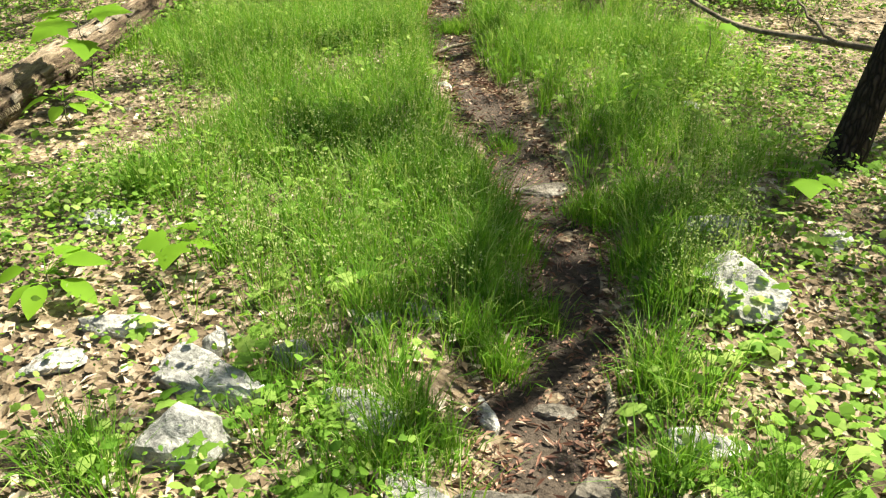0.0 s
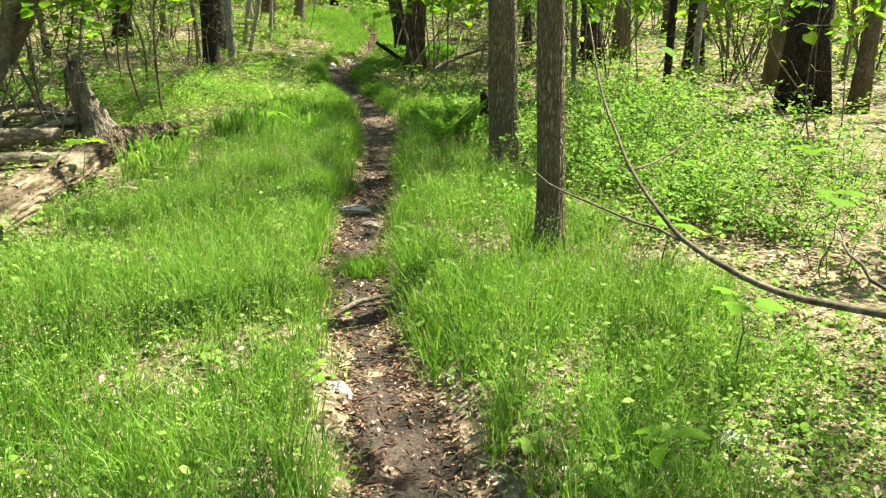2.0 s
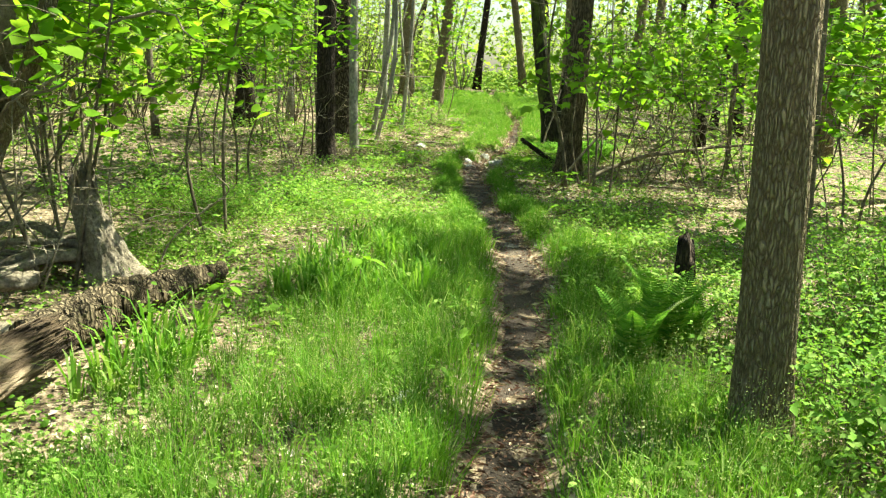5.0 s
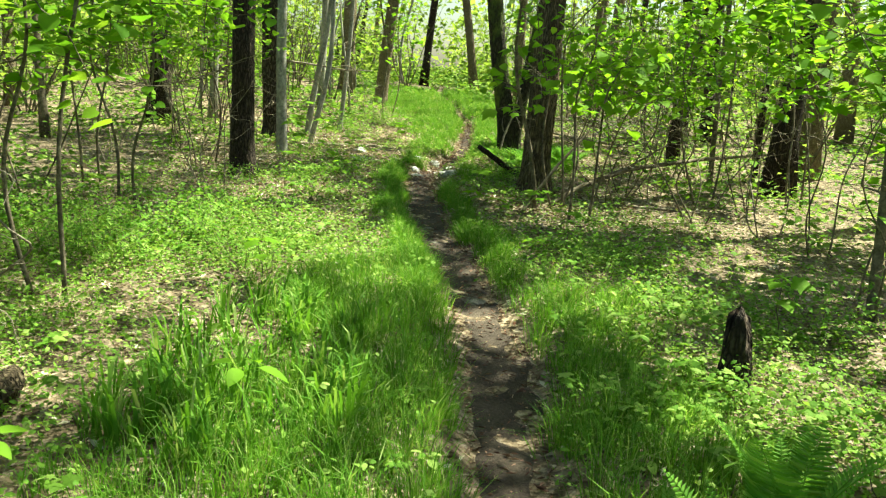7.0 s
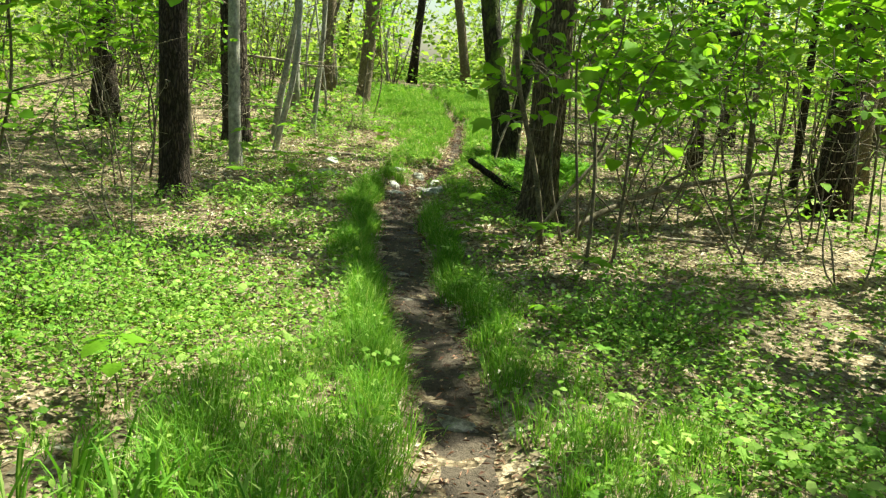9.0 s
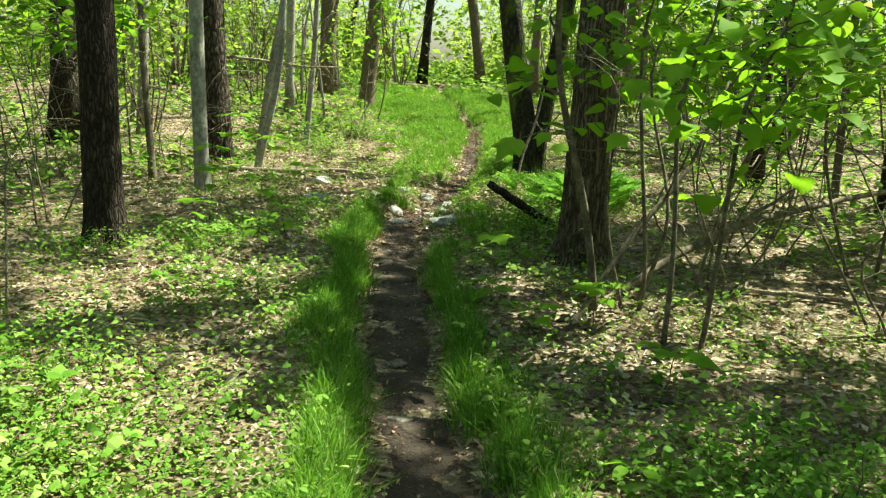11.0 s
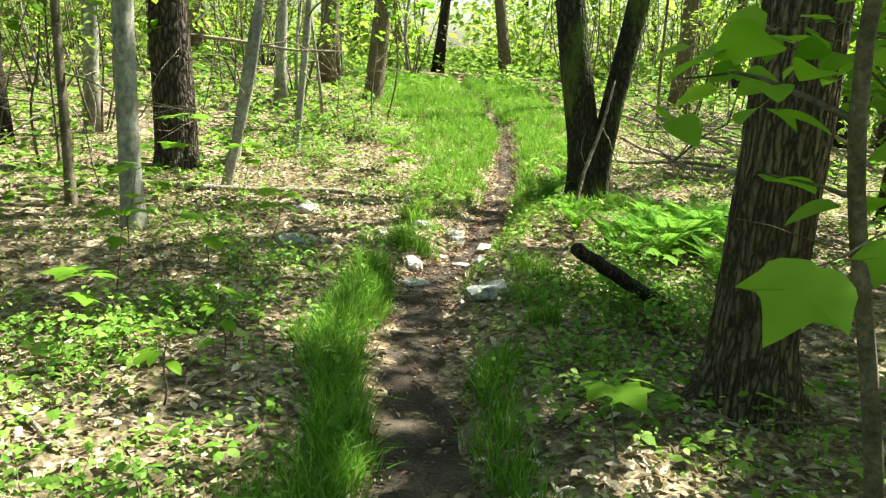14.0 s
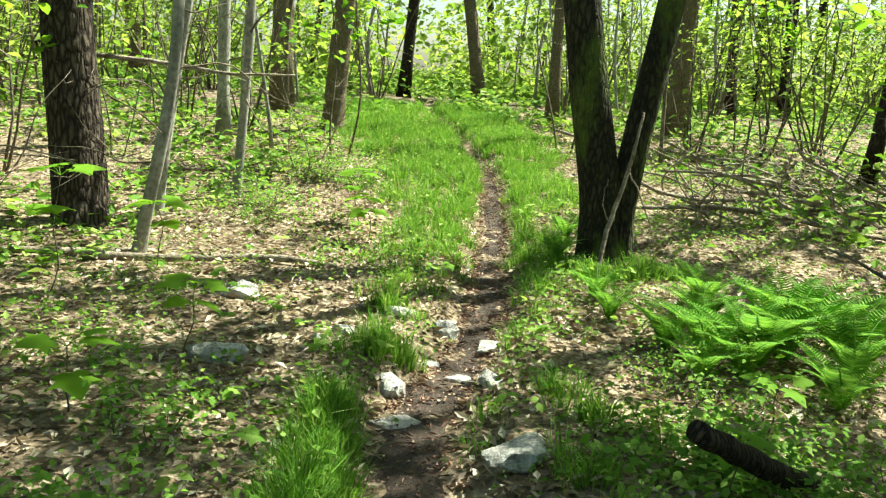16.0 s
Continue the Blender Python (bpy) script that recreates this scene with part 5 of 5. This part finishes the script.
def grass():
    T = 28500
    y = -1 + rng.uniform(0, 1, T) ** 1.25 * 35
    x = trail_x(y) + rng.uniform(-2.7, 2.0, T)
    u = x - trail_x(y)
    hw = trail_half(y)
    edge = 0.16 * wave(x, y, 0.45, 0.2) + 0.1 * wave(x, y, 0.17, 1.4)
    lim = np.where(u < 0, np.interp(y, *LEFT_OUT), np.interp(y, *RIGHT_OUT)) * (1 + 0.25 * wave(x * 0, y, 0.7, 0.9)) + edge
    a = np.abs(u)
    p = np.interp(y, *DENS) * np.clip((lim - a) / (0.3 * lim), 0, 1) * np.clip((a - hw * 1.12 - 0.035 * wave(y, x * 0, 0.2, 0.4)) / 0.05, 0, 1)
    strip = (y > 13.6) & (y < 20.4)
    p = np.where(strip, np.clip(p * 2.2, 0, 1), p * np.clip(1.0 + 0.9 * wave(x, y, 0.6, 2.2), 0.25, 1))
    keep = rng.uniform(0, 1, T) < p
    x, y, a, lim = x[keep], y[keep], a[keep], lim[keep]
    # lush strips along both edges of the shaded stretch
    for sign, lo, hi, end, c in ((-1, 0.27, 0.46, 20.4, 520), (1, 0.27, 0.42, 18.8, 200)):
        sy = rng.uniform(13.6, end, c)
        sx = trail_x(sy) + sign * (rng.uniform(lo, hi, c) + 0.05 * np.sin(sy * 3.1))
        x, y, a, lim = np.append(x, sx), np.append(y, sy), np.append(a, np.full(c, 0.3)), np.append(lim, np.full(c, 0.95))
    tufts = [(0.02, 19.7, 12), (0.1, 20.2, 10), (0.05, 19.35, 10), (-0.02, 20.6, 8), (0.6, 23.15, 14), (0.75, 23.05, 14), (1.0, 23.1, 14), (1.2, 23.2, 12), (1.1, 23.5, 10), (0.5, 23.4, 12), (0.76, 2.44, 14), (0.8, 2.38, 10), (-0.13, 1.66, 7), (-0.05, 1.75, 7), (0.66, 1.95, 14), (0.6, 2.1, 10), (0.17, 2.52, 18), (0.33, 2.48, 14), (0.2, 2.22, 14), (0.1, 2.3, 12), (0.57, 1.62, 10), (0.68, 1.55, 8), (-1.28, 3.25, 12), (-0.94, 1.62, 8), (-0.86, 1.55, 6), (0.62, 3.35, 16), (0.75, 3.2, 16), (0.25, 2.85, 12), (0.1, 2.75, 12), (0.75, 2.75, 14), (0.82, 1.45, 12), (-0.1, 1.85, 14), (0.05, 6.75, 16), (0.1, 6.7, 14), (0.12, 6.78, 12), (0.35, 4.15, 8), (-0.9, 21.05, 14), (-0.75, 21.1, 12), (-0.9, 21.9, 14)]
    for tx, ty, c in tufts:
        x, y = np.append(x, tx + rng.normal(0, 0.05, c)), np.append(y, ty + rng.normal(0, 0.04, c))
        a, lim = np.append(a, np.full(c, 0.3)), np.append(lim, np.full(c, 0.9))
    per = 23
    n = len(x)
    h = np.interp(y, [0, 3, 8.5, 12, 14, 20, 24, 33], [0.16, 0.25, 0.25, 0.25, 0.19, 0.19, 0.18, 0.2]) * rng.uniform(0.65, 1.25, n) * np.clip(0.65 + (lim - a) * 0.6, 0.5, 1.05)
    X, Y, Hh = np.repeat(x, per), np.repeat(y, per), np.repeat(h, per)
    m = n * per
    ang, rad = rng.uniform(0, 2 * np.pi, m), np.abs(rng.normal(0, 0.045, m))
    X, Y = X + np.cos(ang) * rad, Y + np.sin(ang) * rad
    on = np.abs(X - trail_x(Y)) > trail_half(Y) * 0.7
    base = np.stack([X, Y, ground(X, Y) - 0.01], 1)
    Hh = Hh * rng.uniform(0.5, 1.15, m) * np.where(on, 1, 0.6)
    tilt = 0.12 + rad * 4.5 + np.abs(rng.normal(0, 0.22, m))
    ang = ang + rng.normal(0, 0.7, m)
    out = np.stack([np.cos(ang), np.sin(ang), np.zeros(m)], 1)
    w = rng.uniform(0.001, 0.0026, m) * np.interp(Y, [0, 8, 14, 24], [1, 1.05, 1.1, 1.8])
    sd = np.stack([-np.sin(ang), np.cos(ang), np.zeros(m)], 1)
    turn = rng.normal(0, 0.8, m)[:, None]
    sd = sd * np.cos(turn) + out * np.sin(turn)
    up = np.array([0, 0, 1.0])
    p1 = base + Hh[:, None] * (0.55 * up + 0.35 * tilt[:, None] * out)
    p2 = base + Hh[:, None] * (np.clip(1.0 - 0.42 * tilt, 0.35, 1)[:, None] * up + 1.05 * tilt[:, None] * out)
    ww = w[:, None] * sd
    v = np.stack([base - ww, base + ww, p1 - ww * 0.9, p1 + ww * 0.9, p2], 1).reshape(-1, 3)
    f = np.array([[0, 1, 3], [0, 3, 2], [2, 3, 4]])[None] + (np.arange(m) * 5)[:, None, None]
    tagged(new("grass", mesh_of("grass", v, f.reshape(-1, 3), M_GRASS)), "lush fine green grass bordering the trail", "grass", kind="stuff")
    return m


def seed_heads():
    """Airy seed heads over the tall grass."""
    n = 3000
    y = rng.uniform(2.2, 9.6, n)
    side = np.where(rng.uniform(0, 1, n) < 0.62, -1, 1)
    lim = np.where(side < 0, np.interp(y, *LEFT_OUT), np.interp(y, *RIGHT_OUT)) * 0.85
    x = trail_x(y) + side * (trail_half(y) + 0.1 + rng.uniform(0, 1, n) * (lim - 0.25))
    top = np.stack([x, y, ground(x, y) + rng.uniform(0.2, 0.36, n)], 1)
    per = 11
    pos = np.repeat(top, per, 0) + rng.normal(0, 1, (n * per, 3)) * np.array([0.022, 0.022, 0.035])
    v, f = stamp(*LEAF2, pos, rand_dirs(n * per, 0.3, 1.0), near_up(n * per, 1.0), rng.uniform(0.005, 0.011, n * per))
    st = stamp(np.array([[-1, 0, 0], [1, 0, 0], [0, 1, 0]]), np.array([[0, 1, 2]]), np.stack([x, y, ground(x, y)], 1), np.tile([[0.02, 0.02, 1.0]], (n, 1)), rand_dirs(n), top[:, 2] - ground(x, y), np.full(n, 0.0012))
    tagged(new("grass_seed_heads", mesh_of("grass_seed_heads", *join([(v, f), st]), M_SEED)), "pale airy seed heads of the tall grass", "grass", kind="stuff")


def broad_grass():
    """Clumps of wide-bladed grass beside the logs and in the left verge."""
    n = 95
    x, y = rng.uniform(-1.5, -0.45, n), rng.uniform(10.2, 12.4, n)
    x, y = np.append(x, rng.uniform(-1.9, -1.5, 30)), np.append(y, rng.uniform(8.6, 9.6, 30))
    X, Y = np.repeat(x, 9), np.repeat(y, 9)
    m = len(X)
    a = rng.uniform(0, 2 * np.pi, m)
    d = np.stack([np.cos(a), np.sin(a), np.zeros(m)], 1)
    base = np.stack([X + 0.03 * np.cos(a), Y + 0.03 * np.sin(a), ground(X, Y) - 0.01], 1)
    h, o, w = rng.uniform(0.13, 0.34, m)[:, None], rng.uniform(0.15, 0.8, m)[:, None], rng.uniform(0.003, 0.0075, m)[:, None]
    s = np.stack([-np.sin(a), np.cos(a), np.zeros(m)], 1) * w
    up = np.array([0, 0, 1.0])
    rows = [base + h * (up * f + d * o * g) for f, g in ((0, 0), (0.45, 0.15), (0.8, 0.45), (0.9, 0.9))]
    v = np.stack([rows[0] - s, rows[0] + s, rows[1] - s * 1.3, rows[1] + s * 1.3, rows[2] - s, rows[2] + s, rows[3]], 1).reshape(-1, 3)
    f = np.array([[0, 1, 3], [0, 3, 2], [2, 3, 5], [2, 5, 4], [4, 5, 6]])[None] + (np.arange(m) * 7)[:, None, None]
    tagged(new("broad_grass", mesh_of("broad_grass", v, f.reshape(-1, 3), M_GRASS)), "clumps of wide-bladed bright green grass", "grass", kind="stuff")


def cover():
    chunks = []
    P = 33000
    y = -1 + rng.uniform(0, 1, P) ** 1.3 * 33
    x = trail_x(y) + rng.normal(0, 1, P) * np.interp(y, [0, 10, 30], [1.7, 2.2, 3.4])
    u = np.abs(x - trail_x(y))
    keep = (u > trail_half(y) + 0.08) & (rng.uniform(0, 1, P) < np.clip(np.interp(y, [0, 4, 9, 12, 15, 18, 22, 28], [0.5, 0.6, 0.75, 0.95, 0.8, 0.5, 0.45, 0.5]) + 0.7 * wave(x, y, 0.8, 3.0), 0.08, 1))
    x, y = x[keep], y[keep]
    for px, py, r, k in [(-1.6, 14.3, 1.0, 1500), (-1.5, 3.2, 0.6, 500), (1.8, 3.9, 0.8, 350), (2.0, 5.0, 0.9, 350), (1.3, 4.6, 0.7, 400), (-1.75, 6.4, 0.45, 450), (-1.75, 7.8, 0.4, 350), (-2.6, 11.5, 0.9, 900), (-2.8, 13.5, 0.9, 700), (1.3, 11.2, 0.9, 900), (1.6, 12.8, 0.8, 500), (1.0, 14.5, 0.6, 500), (-2.0, 10.4, 0.6, 300), (-2.9, 5.0, 0.7, 300), (0.5, 19.8, 0.5, 300)]:
        x, y = np.append(x, px + rng.normal(0, 0.55, k) * r), np.append(y, py + rng.normal(0, 0.55, k) * r)
    off = np.abs(x - trail_x(y)) > trail_half(y) + 0.08
    x, y = x[off], y[off]
    n = len(x)
    per = 9
    big = rng.uniform(0.6, 1.4, n)
    X, Y, B = np.repeat(x, per), np.repeat(y, per), np.repeat(big, per)
    m = n * per
    X, Y = X + rng.normal(0, 0.055, m) * B, Y + rng.normal(0, 0.055, m) * B
    z = ground(X, Y) + 0.02 + np.abs(rng.normal(0, 0.055, m)) * B
    s = (0.009 + 0.027 * rng.uniform(0, 1, m) ** 1.9) * B * np.interp(Y, [0, 10, 25], [1, 1, 1.4])
    pos = np.stack([X, Y, z], 1)
    close = (np.abs(X - trail_x(Y)) < 2.2) & (Y < 20)
    for shape, pick in ((HEX4, close), (LEAF2, ~close)):
        k = int(pick.sum())
        chunks.append(stamp(*shape, pos[pick], rand_dirs(k, -0.05, 0.7), near_up(k, 0.65), s[pick]))
    tagged(new("ground_cover", mesh_of("ground_cover", *join(chunks), M_COVER)), "low leafy green woodland ground cover", "ground plants", kind="stuff")


def broad_cover():
    """Single broad-leaved herbs and seedlings, too many to count, thickest in the sunny patches."""
    n = 2600
    y = 1.0 + rng.uniform(0, 1, n) ** 1.15 * 25
    x = trail_x(y) + rng.normal(0, 1, n) * np.interp(y, [0, 10, 25], [1.2, 1.9, 2.6])
    keep = wave(x, y, 0.7, 1.2) + 0.5 * wave(x, y, 0.23, 0.6) > np.interp(y, [0, 4, 5, 10, 14, 24], [0.15, 0.1, 0.3, -0.05, 0.0, 0.1])
    x, y = x[keep], y[keep]
    for px, py, r, k in [(-0.5, 1.82, 0.14, 16), (-0.95, 2.1, 0.3, 8), (1.4, 2.1, 0.3, 22), (1.3, 1.75, 0.25, 18), (1.4, 3.0, 0.5, 14), (1.1, 11.2, 0.7, 150), (1.5, 12.4, 0.6, 70), (1.5, 14.6, 0.6, 40), (0.2, 18.2, 0.5, 60), (-1.6, 18.0, 0.5, 50)]:
        x, y = np.append(x, px + rng.normal(0, 1, k) * r), np.append(y, py + rng.normal(0, 1, k) * r)
    off = np.abs(x - trail_x(y)) > trail_half(y) + 0.1
    x, y = x[off], y[off]
    n = len(x)
    h = rng.uniform(0.03, 0.13, n) * np.interp(y, [0, 4, 12], [0.5, 1, 1.3])
    big = rng.uniform(0.035, 0.075, n)
    lobed = rng.uniform(0, 1, n) < 0.4
    chunks = []
    for shape, pick, per in ((HEX4, ~lobed, 6), (MAPLE, lobed, 4)):
        X, Y, Z, B = (np.repeat(a[pick], per) for a in (x, y, ground(x, y) + h, big))
        m = len(X)
        a = np.tile(np.arange(per), m // per) * 2 * np.pi / per + np.repeat(rng.uniform(0, 6.28, m // per), per) + rng.normal(0, 0.25, m)
        d = np.stack([np.cos(a), np.sin(a), rng.normal(-0.1, 0.25, m)], 1)
        pos = np.stack([X, Y, Z + rng.normal(0, 0.012, m)], 1) + d * 0.012
        chunks.append(stamp(shape[0], shape[1], pos, d, near_up(m, 0.3), B * rng.uniform(0.6, 1.2, m)))
    foot = np.stack([x, y, ground(x, y) - 0.01], 1)
    chunks.append(stamp(np.array([[-1, 0, 0], [1, 0, 0], [0, 1, 0]]), np.array([[0, 1, 2]]), foot, np.tile([[0.03, 0.02, 1.0]], (n, 1)), rand_dirs(n), h + 0.02, np.full(n, 0.002)))
    tagged(new("broad_leaved_plants", mesh_of("broad_leaved_plants", *join(chunks), M_HERB)), "bright broad-leaved seedlings and herbs on the woodland floor", "ground plants", kind="stuff")


def low_bushes():
    """Knee-high leafy bushes, thickest right of the trail."""
    for zx, zy, sx, sy, hh, cnt in [(2.9, 9.4, 1.2, 1.7, 0.75, 46), (1.9, 9.3, 0.45, 0.9, 0.5, 18), (2.0, 7.9, 0.5, 0.8, 0.4, 12), (-3.7, 13.4, 1.1, 1.8, 0.32, 22), (-2.7, 11.6, 0.6, 1.0, 0.22, 12), (2.9, 11.6, 0.6, 1.0, 0.45, 12), (2.6, 7.2, 0.8, 1.0, 0.45, 12), (-2.6, 12.6, 1.2, 1.2, 0.35, 14), (-2.9, 14.6, 1.1, 1.5, 0.25, 24), (1.1, 14.2, 0.4, 1.0, 0.28, 9), (-2.1, 18.2, 0.8, 2.2, 0.2, 13), (0.6, 19.9, 0.5, 0.9, 0.3, 9), (-3.6, 6.0, 0.8, 2.0, 0.4, 12), (-2.0, 26.2, 0.6, 1.5, 0.4, 8)]:
        for k in range(cnt):
            x, y = zx + rng.normal(0, 0.65) * sx, zy + rng.normal(0, 0.65) * sy
            if abs(x - float(trail_x(y))) < 0.75 or math.hypot(x - 1.22, y - 8.85) < 0.3 or math.hypot(x - 1.12, y - 6.7) < 0.3 or math.hypot(x - 0.95, y - 18.35) < 0.4 or (x < 2.0 and 10.2 < y < 13):
                continue
            q = hh * rng.uniform(0.55, 1.25)
            shrub(x, y, 5, int(170 + 480 * q), "knee-high leafy green bush of the undergrowth", 0.036 * rng.uniform(0.7, 1.25), LEAF2, 0.32 + 0.2 * q, q, 0.004, name="low_bush", leaf_from=0.12, group="low bushes", twig=5, mat=M_BUSH, far=True)


def litter():
    N = 112000
    y = -1 + rng.uniform(0, 1, N) ** 1.22 * 33
    x = trail_x(y) + rng.normal(0, 1, N) * np.interp(y, [0, 10, 16, 22, 30], [1.6, 2.0, 2.0, 2.3, 4.0])
    u = np.abs(x - trail_x(y))
    keep = u > trail_half(y) * rng.uniform(0.75, 1.2, N)
    keep &= rng.uniform(0, 1, N) < np.interp(y, [0, 4, 9, 14, 16, 24, 33], [1, 0.5, 0.4, 0.6, 1, 1, 0.6])
    x, y = x[keep], y[keep]
    n = len(x)
    pos = np.stack([x, y, ground(x, y) + rng.uniform(0.002, 0.025, n)], 1)
    v, f = stamp(*LIT4, pos, rand_dirs(n, 0, 0.45), near_up(n, 0.45), rng.uniform(0.02, 0.075, n) * np.interp(y, [0, 12, 25], [0.85, 1, 1.3]), rng.uniform(0.015, 0.06, n))
    tagged(new("leaf_litter", mesh_of("leaf_litter", v, f, M_LITTER)), "dry brown and tan fallen leaves", "leaf litter", kind="stuff")
    N = 34000
    y = -1.5 + rng.uniform(0, 1, N) * 31
    s = np.where(rng.uniform(0, 1, N) < 0.5, np.sign(rng.normal(0, 1, N)) * (1 - np.abs(rng.normal(0, 0.25, N))), rng.uniform(-1, 1, N))
    x = trail_x(y) + s * trail_half(y) * 1.05
    keep = rng.uniform(0, 1, N) < np.interp(y, [0, 9, 10, 13, 14, 18, 21, 23], [1, 0.9, 0.25, 0.25, 0.3, 0.3, 0.8, 0.6])
    x, y = x[keep], y[keep]
    n = len(x)
    pos = np.stack([x, y, ground(x, y) + 0.014 + rng.uniform(0.0, 0.012, n)], 1)
    v, f = stamp(*LIT4, pos, rand_dirs(n, 0, 0.25), near_up(n, 0.3), 0.01 + 0.05 * rng.uniform(0, 1, n) ** 2.2, 0.005 + 0.022 * rng.uniform(0, 1, n) ** 2)
    tagged(new("trodden_leaves", mesh_of("trodden_leaves", v, f, M_TRAILLITTER)), "crumbled reddish-brown dead leaves on the trail", "leaf litter", kind="stuff")


grass()
seed_heads()
broad_grass()
cover()
broad_cover()
low_bushes()
litter()
